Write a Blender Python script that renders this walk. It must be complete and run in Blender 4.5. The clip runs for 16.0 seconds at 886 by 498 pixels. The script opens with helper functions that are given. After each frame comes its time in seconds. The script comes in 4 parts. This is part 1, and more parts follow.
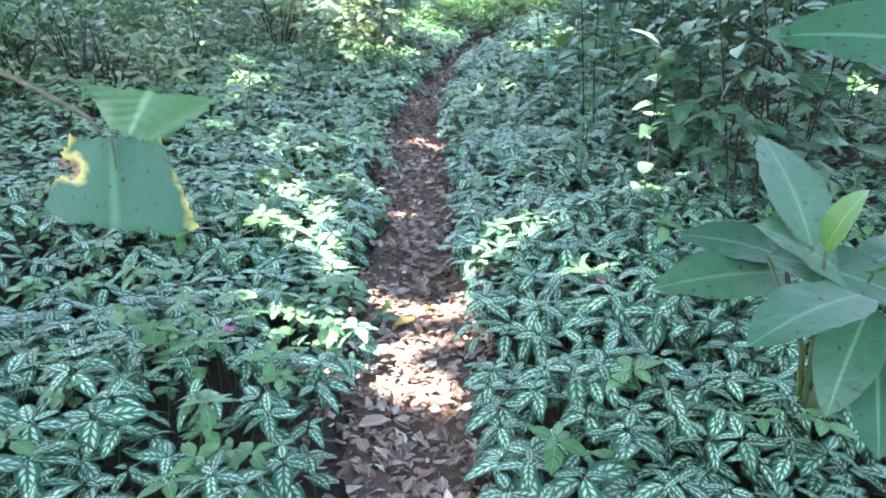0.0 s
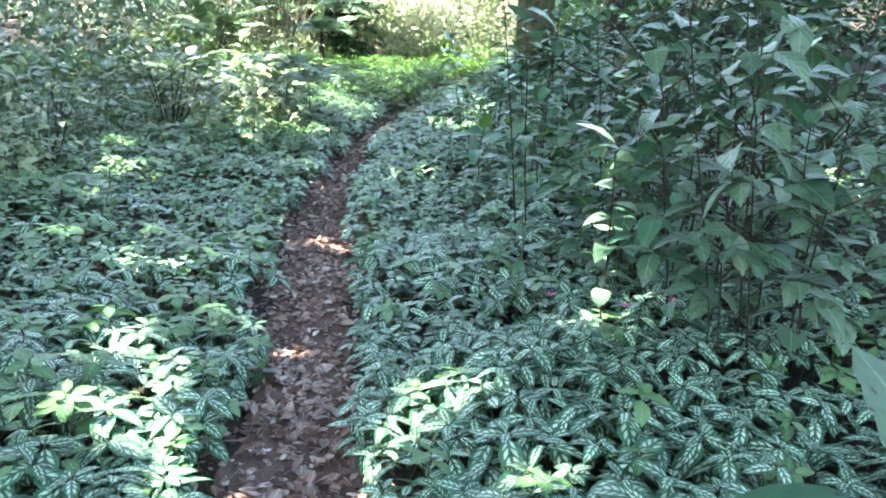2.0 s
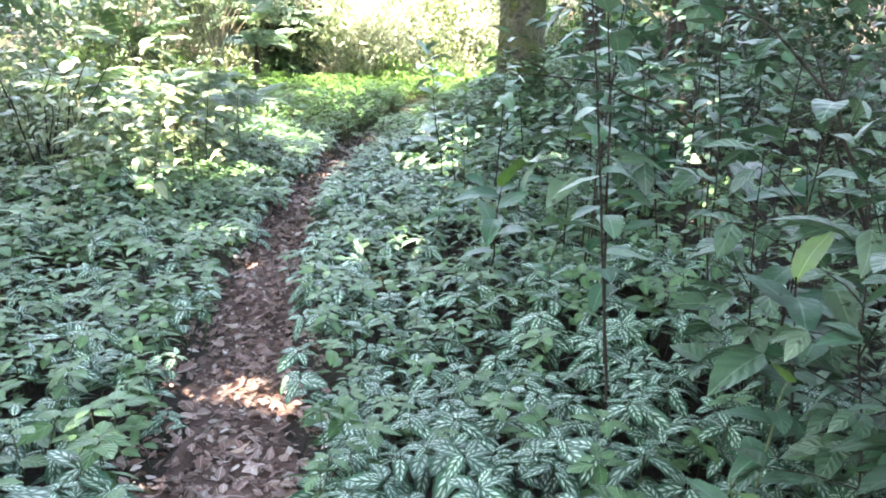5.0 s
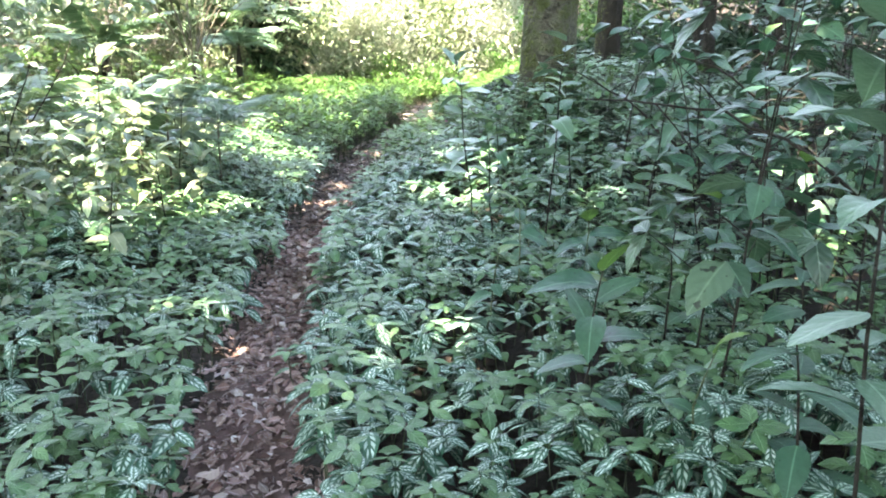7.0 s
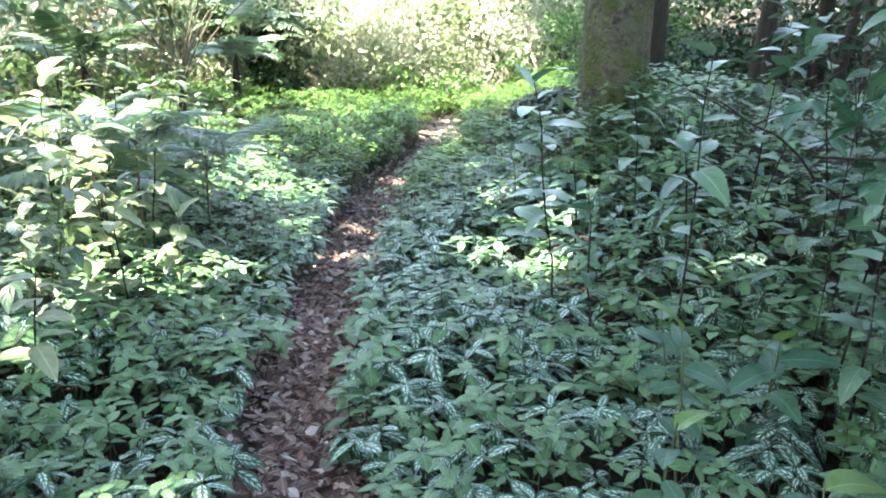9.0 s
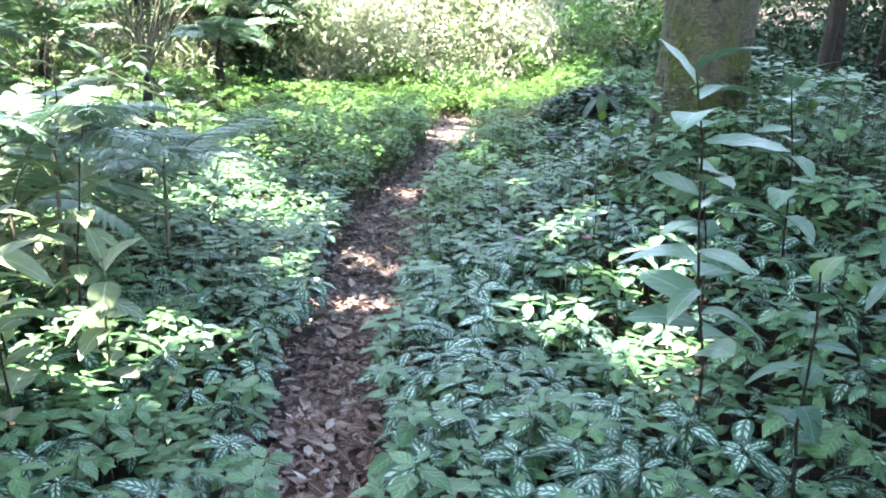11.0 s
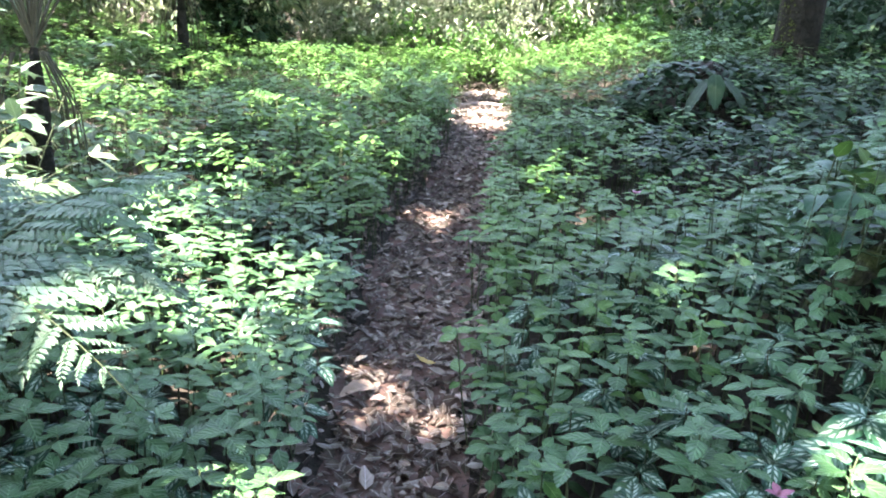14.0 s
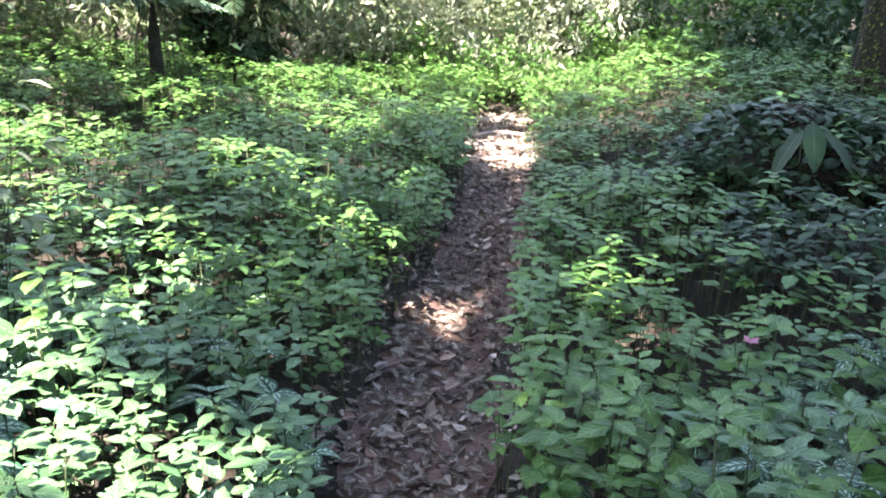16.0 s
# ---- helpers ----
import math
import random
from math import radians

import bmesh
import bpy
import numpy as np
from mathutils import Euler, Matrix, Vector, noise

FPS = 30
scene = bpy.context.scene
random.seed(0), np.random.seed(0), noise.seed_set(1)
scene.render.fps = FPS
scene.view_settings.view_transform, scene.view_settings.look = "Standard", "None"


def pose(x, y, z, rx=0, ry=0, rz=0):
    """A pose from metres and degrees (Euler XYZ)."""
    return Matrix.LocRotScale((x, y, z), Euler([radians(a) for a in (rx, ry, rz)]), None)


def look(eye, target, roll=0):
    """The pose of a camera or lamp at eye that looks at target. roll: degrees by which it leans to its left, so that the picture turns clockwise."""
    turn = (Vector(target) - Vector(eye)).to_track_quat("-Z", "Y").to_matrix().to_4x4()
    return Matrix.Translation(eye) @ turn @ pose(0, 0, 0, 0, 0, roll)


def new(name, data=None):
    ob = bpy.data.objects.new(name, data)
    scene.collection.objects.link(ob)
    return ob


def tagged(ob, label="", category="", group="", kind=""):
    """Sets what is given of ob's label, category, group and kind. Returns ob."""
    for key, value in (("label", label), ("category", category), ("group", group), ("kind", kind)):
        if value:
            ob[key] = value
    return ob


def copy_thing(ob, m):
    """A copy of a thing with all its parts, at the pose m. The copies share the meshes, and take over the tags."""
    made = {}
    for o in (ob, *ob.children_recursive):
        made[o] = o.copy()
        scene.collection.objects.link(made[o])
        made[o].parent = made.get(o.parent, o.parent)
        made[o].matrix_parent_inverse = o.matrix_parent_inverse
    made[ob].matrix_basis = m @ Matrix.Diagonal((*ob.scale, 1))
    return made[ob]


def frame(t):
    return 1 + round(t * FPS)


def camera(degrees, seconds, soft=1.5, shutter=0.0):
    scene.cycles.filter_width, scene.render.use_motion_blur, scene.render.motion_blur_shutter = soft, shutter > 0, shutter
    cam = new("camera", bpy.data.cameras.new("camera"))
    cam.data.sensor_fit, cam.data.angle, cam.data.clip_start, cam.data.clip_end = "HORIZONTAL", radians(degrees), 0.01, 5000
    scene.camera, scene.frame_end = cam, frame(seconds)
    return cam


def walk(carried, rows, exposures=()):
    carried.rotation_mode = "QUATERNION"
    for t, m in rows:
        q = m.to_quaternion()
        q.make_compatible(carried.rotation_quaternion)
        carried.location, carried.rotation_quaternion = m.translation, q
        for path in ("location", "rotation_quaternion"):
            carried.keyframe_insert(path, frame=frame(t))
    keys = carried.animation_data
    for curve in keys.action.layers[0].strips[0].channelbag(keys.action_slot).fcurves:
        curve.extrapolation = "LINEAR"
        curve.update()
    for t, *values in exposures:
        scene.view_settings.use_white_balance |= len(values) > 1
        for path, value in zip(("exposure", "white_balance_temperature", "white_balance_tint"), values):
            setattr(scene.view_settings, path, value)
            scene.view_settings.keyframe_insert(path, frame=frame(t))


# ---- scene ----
cam = camera(60.2, 16.0, 1.95)
PATH = [
    (0.0, 0.000, 0.000, 1.500, 69.00, -0.00, 0.00),
    (0.5, 0.111, 0.294, 1.485, 69.90, 0.26, 0.12),
    (1.0, 0.208, 0.572, 1.503, 71.30, 0.23, -0.52),
    (1.5, 0.228, 0.723, 1.480, 72.73, -0.29, -2.99),
    (2.0, 0.117, 1.064, 1.516, 73.70, -0.60, -5.77),
    (2.5, 0.175, 1.368, 1.455, 74.25, -0.66, -7.03),
    (3.0, 0.189, 1.747, 1.463, 74.41, -0.58, -8.23),
    (3.5, 0.123, 2.179, 1.464, 74.63, -0.53, -8.68),
    (6.0, 0.058, 3.971, 1.417, 75.07, -0.88, -11.00),
    (6.5, 0.026, 4.275, 1.481, 74.89, -0.86, -11.23),
    (7.0, -0.013, 4.663, 1.513, 74.69, -0.80, -11.36),
    (7.5, 0.007, 4.977, 1.442, 74.70, -0.83, -11.45),
    (8.0, 0.033, 5.391, 1.450, 74.70, -0.83, -11.45),
    (8.5, -0.019, 5.819, 1.424, 74.79, -0.80, -11.36),
    (9.0, -0.052, 6.203, 1.535, 75.20, -0.61, -11.43),
    (11.5, -0.056, 8.067, 1.409, 74.64, -2.39, -12.22),
    (12.0, -0.053, 8.444, 1.404, 73.85, -2.44, -12.41),
    (12.5, -0.066, 8.825, 1.454, 73.26, -2.57, -12.48),
    (13.0, 0.057, 9.257, 1.411, 72.66, -2.57, -12.48),
    (13.5, 0.092, 9.578, 1.462, 72.16, -2.66, -12.46),
    (14.0, 0.108, 10.048, 1.454, 71.55, -2.73, -12.33),
    (14.5, 0.151, 10.413, 1.532, 71.13, -2.73, -11.92),
    (15.0, 0.260, 10.736, 1.556, 70.62, -2.65, -11.63),
    (15.5, 0.333, 10.962, 1.562, 70.71, -2.60, -11.44),
    (16.0, 0.384, 11.333, 1.574, 71.61, -2.67, -11.32),
]
walk(cam, [(t, pose(*p)) for t, *p in PATH], [(0, 4.57, 7690, 9), (2, 4.43, 7850, 12), (2.9, 4.46, 8150, 14), (3.5, 4.73, 8500, 18), (6, 4.87, 9050, 22), (7, 4.69, 8800, 20), (8.5, 4.59, 8200, 18), (9, 4.48, 8100, 18), (11.5, 4.59, 7600, 19), (13, 4.35, 7500, 19), (14, 4.21, 7700, 20), (16, 3.94, 7850, 22)])

# ---- world, sun, exposure ----
SUN_TO = Vector((-0.40, -0.14, 0.90)).normalized()
world = bpy.data.worlds.new("world")
scene.world = world
world.use_nodes = True
wn = world.node_tree
sky = wn.nodes.new("ShaderNodeTexSky")
sky.sky_type = "NISHITA"
sky.sun_disc = False
sky.sun_elevation = math.asin(SUN_TO.z)
sky.sun_rotation = math.atan2(SUN_TO.x, SUN_TO.y)
wn.links.new(sky.outputs[0], wn.nodes["Background"].inputs[0])
wn.nodes["Background"].inputs[1].default_value = 0.14
sun_data = bpy.data.lights.new("sun", "SUN")
sun_data.energy, sun_data.angle, sun_data.color = 4.0, radians(0.53), (1.0, 0.985, 0.96)
sun = new("sun", sun_data)
sun.matrix_world = look(SUN_TO * 40, (0, 0, 0))

# ---- plan ----
TRAIL_Y = [-8, 0, 1.85, 3.5, 5.5, 7.5, 9.0, 10.0, 11.2, 12.4, 13.5, 14.5, 15.4, 16.8, 19.0, 21.2, 23.5, 26, 30]
TRAIL_X = [0.1, -0.05, -0.10, -0.15, -0.22, -0.21, -0.05, 0.06, 0.28, 0.53, 0.81, 1.09, 1.45, 1.97, 2.60, 3.16, 3.9, 5.4, 8.0]
TRAIL_W = [0.4, 0.42, 0.42, 0.44, 0.46, 0.40, 0.36, 0.38, 0.42, 0.50, 0.56, 0.59, 0.60, 0.56, 0.52, 0.48, 0.44, 0.4, 0.4]
# patches of sun on the plants and the trail: x, y, height, half width, half length
SUN_SPOTS = [
    (-0.80, 3.95, 0.25, 0.18, 0.16), (-0.62, 3.45, 0.25, 0.17, 0.22), (0.40, 3.48, 0.25, 0.18, 0.13), (0.62, 3.02, 0.25, 0.12, 0.10),
    (-0.06, 3.06, 0.0, 0.15, 0.08), (-0.08, 2.42, 0.0, 0.10, 0.06), (-0.36, 2.55, 0.3, 0.16, 0.12), (-1.11, 5.14, 0.3, 0.22, 0.12),
    (-2.0, 7.7, 0.4, 0.24, 0.2), (-1.7, 7.6, 0.3, 0.12, 0.12), (-0.6, 4.43, 0.3, 0.13, 0.10), (1.15, 4.09, 0.3, 0.16, 0.10),
    (1.13, 4.07, 0.9, 0.08, 0.09), (-0.24, 6.35, 0.0, 0.09, 0.07), (-0.28, 8.3, 0.0, 0.07, 0.1), (0.36, 7.75, 0.3, 0.10, 0.16),
    (0.28, 11.64, 0.0, 0.24, 0.18), (-1.5, 12.9, 0.9, 0.7, 0.7), (-1.55, 11.8, 0.8, 0.65, 0.65), (-0.75, 12.6, 0.5, 0.35, 0.35), (-1.05, 10.7, 0.7, 0.6, 0.6), (-1.9, 10.2, 0.9, 0.3, 0.3), (-2.6, 12.0, 1.2, 0.4, 0.4), (-2.4, 8.6, 0.9, 0.22, 0.22), (-1.0, 9.6, 0.5, 0.16, 0.16), (-0.66, 10.8, 0.4, 0.33, 0.34), (-1.34, 12.2, 0.5, 0.5, 0.5), (-0.75, 10.2, 0.5, 0.27, 0.27), (-1.25, 10.0, 0.6, 0.35, 0.35), (2.6, 8.2, 1.0, 0.3, 0.3), (3.2, 6.3, 1.2, 0.35, 0.35),
    (1.28, 10.15, 0.5, 0.28, 0.22), (1.02, 10.5, 0.45, 0.2, 0.16), (1.5, 10.62, 0.5, 0.26, 0.2), (1.42, 11.3, 0.5, 0.18, 0.11),
    (-0.08, 12.75, 0.4, 0.14, 0.22), (-0.55, 13.7, 0.45, 0.65, 0.5), (-0.02, 13.2, 0.4, 0.30, 0.30), (-0.35, 13.3, 0.45, 0.35, 0.3), (-1.2, 13.9, 0.5, 0.4, 0.3), (-0.25, 12.7, 0.4, 0.3, 0.25), (-0.75, 13.2, 0.45, 0.3, 0.3),
    (0.16, 13.3, 0.35, 0.24, 0.22), (0.65, 15.0, 0.5, 0.2, 0.16), (0.2, 14.4, 0.45, 0.2, 0.16), (-0.3, 15.1, 0.5, 0.3, 0.2), (0.06, 12.95, 0.35, 0.14, 0.16), (-0.1, 14.6, 0.45, 0.2, 0.14), (1.72, 14.1, 0.4, 0.20, 0.14), (1.12, 14.85, 0.0, 0.08, 0.06), (2.45, 18.7, 0.0, 0.5, 0.9),
    (4.0, 18.8, 0.5, 0.9, 0.5), (-1.3, 17.0, 0.5, 0.9, 0.7), (1.0, 17.6, 0.5, 0.35, 0.3), (0.2, 16.2, 0.5, 0.3, 0.2), (-0.8, 15.4, 0.5, 0.4, 0.3),
]


def smooth(a, b, v):
    k = np.clip((np.asarray(v, float) - a) / (b - a), 0, 1)
    return k * k * (3 - 2 * k)


def trail_x(y):
    return np.interp(y, TRAIL_Y, TRAIL_X)


def trail_w(y):
    return np.interp(y, TRAIL_Y, TRAIL_W)


def ground_z(x, y):
    x, y = np.asarray(x, float), np.asarray(y, float)
    d = x - trail_x(y)
    s = np.abs(d) - trail_w(y) / 2
    z = 0.03 * smooth(0, 0.1, s) + 0.06 * np.clip(s, 0, 4) + 0.10 * np.clip(s - 4, 0, 20)
    z = z + np.where(d > 0, 1, 0) * 0.24 * np.clip(s - 0.1, 0, 2.0) * smooth(8.5, 11, y)
    z = z + 0.025 * (np.sin(x * 3.1 + y * 1.3) + np.sin(x * 1.7 - y * 2.3 + 1)) * smooth(0.1, 0.6, s)
    z = z + 0.012 * (np.sin(y * 5.1) + np.sin(y * 2.7 + x * 4)) * (1 - smooth(-0.1, 0.2, s))
    z = z + 0.14 * np.exp(-(((x - 2.5) / 0.8) ** 2 + ((y - 11.9) / 0.8) ** 2))
    z = z + 0.03 * np.clip(y - 15, 0, 9) + 0.32 * np.clip(y - 24, 0, 30)
    return z


# ---- materials ----
def nodes_of(name):
    m = bpy.data.materials.new(name)
    m.use_nodes = True
    nt = m.node_tree
    nt.nodes.clear()
    out = nt.nodes.new("ShaderNodeOutputMaterial")

    def add(kind, **kw):
        n = nt.nodes.new("ShaderNode" + kind)
        for k, v in kw.items():
            if k == "operation":
                n.operation = v
            elif k == "data_type":
                n.data_type = v
            elif k == "blend_type":
                n.blend_type = v
        return n

    def link(a, b):
        nt.links.new(a, b)

    def maths(op, a, b=None, clamp=False):
        n = add("Math", operation=op)
        n.use_clamp = clamp
        for i, v in enumerate((a, b)):
            if v is None:
                continue
            if isinstance(v, (int, float)):
                n.inputs[i].default_value = v
            else:
                link(v, n.inputs[i])
        return n.outputs[0]

    def mix(f, a, b, how="MIX"):
        n = add("Mix", data_type="RGBA", blend_type=how)
        for s, v in ((n.inputs[0], f), (n.inputs[6], a), (n.inputs[7], b)):
            if isinstance(v, (int, float)):
                s.default_value = v
            elif isinstance(v, tuple):
                s.default_value = (*v, 1)
            else:
                link(v, s)
        return n.outputs[2]

    def ramp(f, *stops):
        n = add("ValToRGB")
        e = n.color_ramp.elements
        while len(e) < len(stops):
            e.new(0.5)
        for el, (p, c) in zip(e, stops):
            el.position, el.color = p, (*c, 1)
        link(f, n.inputs[0])
        return n.outputs[0]

    def noise_at(scale, detail=3, rough=0.55, coord="Object"):
        n = add("TexNoise")
        n.inputs["Scale"].default_value, n.inputs["Detail"].default_value, n.inputs["Roughness"].default_value = scale, detail, rough
        link(add("TexCoord").outputs[coord], n.inputs["Vector"])
        return n.outputs[0]

    return m, out, add, link, maths, mix, ramp, noise_at


def leaf_material(name, colours, rough=0.42, through_light=0.2, rib=0.35, silver=None, blotch=0.35, spec=0.5, rim=None, relief=0.35, specks=0.0, scar=None):
    """A leaf: colour varies from leaf to leaf, with midrib, side veins and faint blotches; silver: striped like a variegated leaf."""
    m, out, add, link, maths, mix, ramp, noise_at = nodes_of(name)
    rnd = maths("FRACT", maths("ADD", add("NewGeometry").outputs["Random Per Island"], add("ObjectInfo").outputs["Random"]))
    n = len(colours)
    base = ramp(rnd, *[(i / max(n - 1, 1), c) for i, c in enumerate(colours)])
    base = mix(maths("MULTIPLY", noise_at(35), blotch), base, tuple(0.45 * v for v in colours[0]))
    uv = add("SeparateXYZ")
    link(add("TexCoord").outputs["UV"], uv.inputs[0])
    u, a = uv.outputs[0], maths("ABSOLUTE", maths("SUBTRACT", maths("MULTIPLY", uv.outputs[1], 2.0), 1.0))
    wave = maths("SINE", maths("MULTIPLY", maths("SUBTRACT", u, maths("MULTIPLY", a, 0.32)), 2 * math.pi * 5.0))
    if silver:
        bars = maths("MULTIPLY", maths("ADD", maths("MULTIPLY", wave, 1.3), 1.05), 1.0, True)
        inner = maths("MULTIPLY", maths("SUBTRACT", a, 0.11), 9.0, True)
        outer = maths("MULTIPLY", maths("SUBTRACT", 0.66, a), 6.0, True)
        ends = maths("MULTIPLY", maths("SUBTRACT", 0.93, u), 8.0, True)
        f = maths("MULTIPLY", maths("MULTIPLY", bars, inner), maths("MULTIPLY", outer, ends))
        f = maths("MULTIPLY", f, maths("ADD", maths("MULTIPLY", noise_at(28, 2), 0.9), 0.35), True)
        base = mix(maths("MULTIPLY", f, maths("ADD", maths("MULTIPLY", rnd, 0.55), 0.45)), base, silver)
    ribs = maths("MULTIPLY", maths("SUBTRACT", 0.09, a), 14.0, True)
    base = mix(maths("MULTIPLY", ribs, rib), base, tuple(min(1, 1.7 * v + 0.05) for v in colours[-1]))
    if rim:
        k = maths("MULTIPLY", maths("ADD", maths("SUBTRACT", a, 1.19), maths("MULTIPLY", noise_at(6), 0.6)), 7.0, True)
        base = mix(k, base, rim)
    if scar:
        du, dv = maths("SUBTRACT", uv.outputs[0], scar[0]), maths("SUBTRACT", uv.outputs[1], scar[1])
        far = maths("SQRT", maths("ADD", maths("MULTIPLY", du, du), maths("MULTIPLY", dv, dv)))
        far = maths("ADD", far, maths("MULTIPLY", maths("SUBTRACT", noise_at(14), 0.5), 0.18))
        base = mix(maths("MULTIPLY", maths("SUBTRACT", scar[2] * 1.75, far), 16.0, True), base, (0.42, 0.36, 0.12))
        base = mix(maths("MULTIPLY", maths("SUBTRACT", scar[2] * 1.3, far), 22.0, True), base, (0.20, 0.10, 0.06))
    if specks:
        k = maths("MULTIPLY", maths("SUBTRACT", noise_at(42, 2, 0.4), 0.72 - 0.1 * specks), 30.0, True)
        base = mix(maths("MULTIPLY", k, 0.85), base, (0.012, 0.016, 0.012))
    bsdf = add("BsdfPrincipled")
    link(base, bsdf.inputs["Base Color"])
    link(maths("ADD", maths("MULTIPLY", noise_at(60), 0.25), rough - 0.12), bsdf.inputs["Roughness"])
    bsdf.inputs["Specular IOR Level"].default_value = spec
    bump = add("Bump")
    bump.inputs["Strength"].default_value, bump.inputs["Distance"].default_value = 0.5, 0.004
    link(maths("ADD", maths("MULTIPLY", wave, relief), noise_at(90)), bump.inputs["Height"])
    link(bump.outputs[0], bsdf.inputs["Normal"])
    tr = add("BsdfTranslucent")
    link(mix(0.5, base, (0.50, 0.60, 0.34), "MULTIPLY"), tr.inputs[0])
    sh = add("MixShader")
    sh.inputs[0].default_value = through_light
    link(bsdf.outputs[0], sh.inputs[1])
    link(tr.outputs[0], sh.inputs[2])
    link(sh.outputs[0], out.inputs[0])
    return m


def rough_material(name, stops, scale, rough=0.9, bump=0.6, dist=0.02, fine=60, spots=None, spot_scale=3.0):
    """Soil, bark and wood: a ramp over noise at two scales, with relief; spots: a second growth in patches."""
    m, out, add, link, maths, mix, ramp, noise_at = nodes_of(name)
    big, small = noise_at(scale, 6), noise_at(fine, 4)
    f = maths("ADD", maths("MULTIPLY", big, 0.65), maths("MULTIPLY", small, 0.35))
    base = ramp(f, *stops)
    if spots:
        k = maths("MULTIPLY", maths("SUBTRACT", noise_at(spot_scale, 5, 0.65), 0.47), 9.0, True)
        base = mix(k, base, mix(small, spots, tuple(0.4 * v for v in spots)))
    base = mix(maths("MULTIPLY", add("ObjectInfo").outputs["Random"], 0.35), base, tuple(0.5 * v for v in stops[0][1]))
    bsdf = add("BsdfPrincipled")
    link(base, bsdf.inputs["Base Color"])
    bsdf.inputs["Roughness"].default_value = rough
    bsdf.inputs["Specular IOR Level"].default_value = 0.3
    b = add("Bump")
    b.inputs["Strength"].default_value, b.inputs["Distance"].default_value = bump, dist
    link(maths("ADD", big, maths("MULTIPLY", small, 0.5)), b.inputs["Height"])
    link(b.outputs[0], bsdf.inputs["Normal"])
    link(bsdf.outputs[0], out.inputs[0])
    return m


STRIPED = leaf_material("striped_leaf", [(0.012, 0.072, 0.042), (0.022, 0.105, 0.06), (0.034, 0.135, 0.074)], silver=(0.56, 0.74, 0.62), rib=0.1, rough=0.44, spec=0.36)
PLAIN = leaf_material("green_leaf", [(0.036, 0.118, 0.045), (0.06, 0.165, 0.066), (0.095, 0.21, 0.09)], rough=0.42, spec=0.42)
FRESH = leaf_material("fresh_leaf", [(0.032, 0.116, 0.022), (0.054, 0.164, 0.034), (0.10, 0.225, 0.054)], rough=0.44, spec=0.4, through_light=0.3)
SHRUB = leaf_material("shrub_leaf", [(0.05, 0.108, 0.065), (0.075, 0.142, 0.088), (0.12, 0.18, 0.125)], rough=0.36)
# shrub leaf taken darker: the thicket's shade is mixed into the colour
SHADETHICKET = leaf_material("shaded_thicket_leaf", [(0.02, 0.062, 0.036), (0.04, 0.10, 0.058), (0.085, 0.155, 0.098)], rough=0.38, spec=0.4, specks=0.5)
BIGLEAF = leaf_material("broad_leaf", [(0.02, 0.086, 0.05), (0.034, 0.116, 0.066), (0.058, 0.15, 0.086)], rough=0.44, blotch=0.7, relief=0.12, spec=0.38, specks=0.6)
GREYLEAF = leaf_material("grey_green_leaf", [(0.06, 0.145, 0.088), (0.088, 0.185, 0.115), (0.13, 0.23, 0.155)], rough=0.36, blotch=0.4, relief=0.15, spec=0.45, specks=0.4)
# darkened leaf green that holds the shade at the mound
SHADELEAF = leaf_material("shaded_broad_leaf", [(0.012, 0.042, 0.02), (0.022, 0.06, 0.028)], rough=0.5, relief=0.06, spec=0.22)
BIGLIME = leaf_material("lime_leaf", [(0.07, 0.165, 0.035), (0.10, 0.21, 0.05)], rough=0.45, through_light=0.3, relief=0.06, blotch=0.6)
WITHERED = leaf_material("withered_leaf", [(0.026, 0.098, 0.066), (0.036, 0.115, 0.055)], rough=0.55, spec=0.3, blotch=0.4, rim=(0.40, 0.33, 0.09), relief=0.03, specks=0.3, scar=(0.42, 0.10, 0.12))
FERN = leaf_material("fern_leaf", [(0.05, 0.13, 0.06), (0.09, 0.18, 0.10), (0.14, 0.22, 0.13)], rough=0.45)
# fern green taken far down, so that shade lies in the leaf colour
SHADEFERN = leaf_material("shaded_fern_leaf", [(0.014, 0.042, 0.02), (0.025, 0.065, 0.03)], rough=0.6, through_light=0.15, spec=0.2)
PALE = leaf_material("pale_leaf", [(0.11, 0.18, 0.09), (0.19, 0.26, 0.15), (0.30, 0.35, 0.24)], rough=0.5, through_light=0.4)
# straw leaf lifted towards white, so the colour holds the sun's glare
SUNSTRAW = leaf_material("sunlit_straw_leaf", [(0.30, 0.38, 0.25), (0.46, 0.52, 0.40), (0.60, 0.64, 0.55)], rough=0.5, through_light=0.35)
WOODS = leaf_material("woods_leaf", [(0.04, 0.10, 0.035), (0.07, 0.15, 0.05)], rough=0.5)
DEAD = leaf_material("dead_leaf", [(0.07, 0.039, 0.033), (0.361, 0.221, 0.188), (0.125, 0.076, 0.063), (0.596, 0.45, 0.399), (0.188, 0.118, 0.103), (0.455, 0.32, 0.285), (0.219, 0.147, 0.129), (0.8, 0.735, 0.681)], rough=0.7, through_light=0.1, blotch=0.6, spec=0.3)
GREYDEAD = leaf_material("grey_dead_leaf", [(0.04, 0.031, 0.026), (0.197, 0.151, 0.13), (0.079, 0.059, 0.051), (0.38, 0.331, 0.294), (0.112, 0.086, 0.074), (0.262, 0.219, 0.196), (0.145, 0.111, 0.097), (0.602, 0.553, 0.507)], rough=0.7, through_light=0.1, blotch=0.6, spec=0.3)
STEM = rough_material("green_stem", [(0.3, (0.03, 0.054, 0.021)), (0.7, (0.06, 0.084, 0.036))], 20, 0.6, 0.2, 0.004)
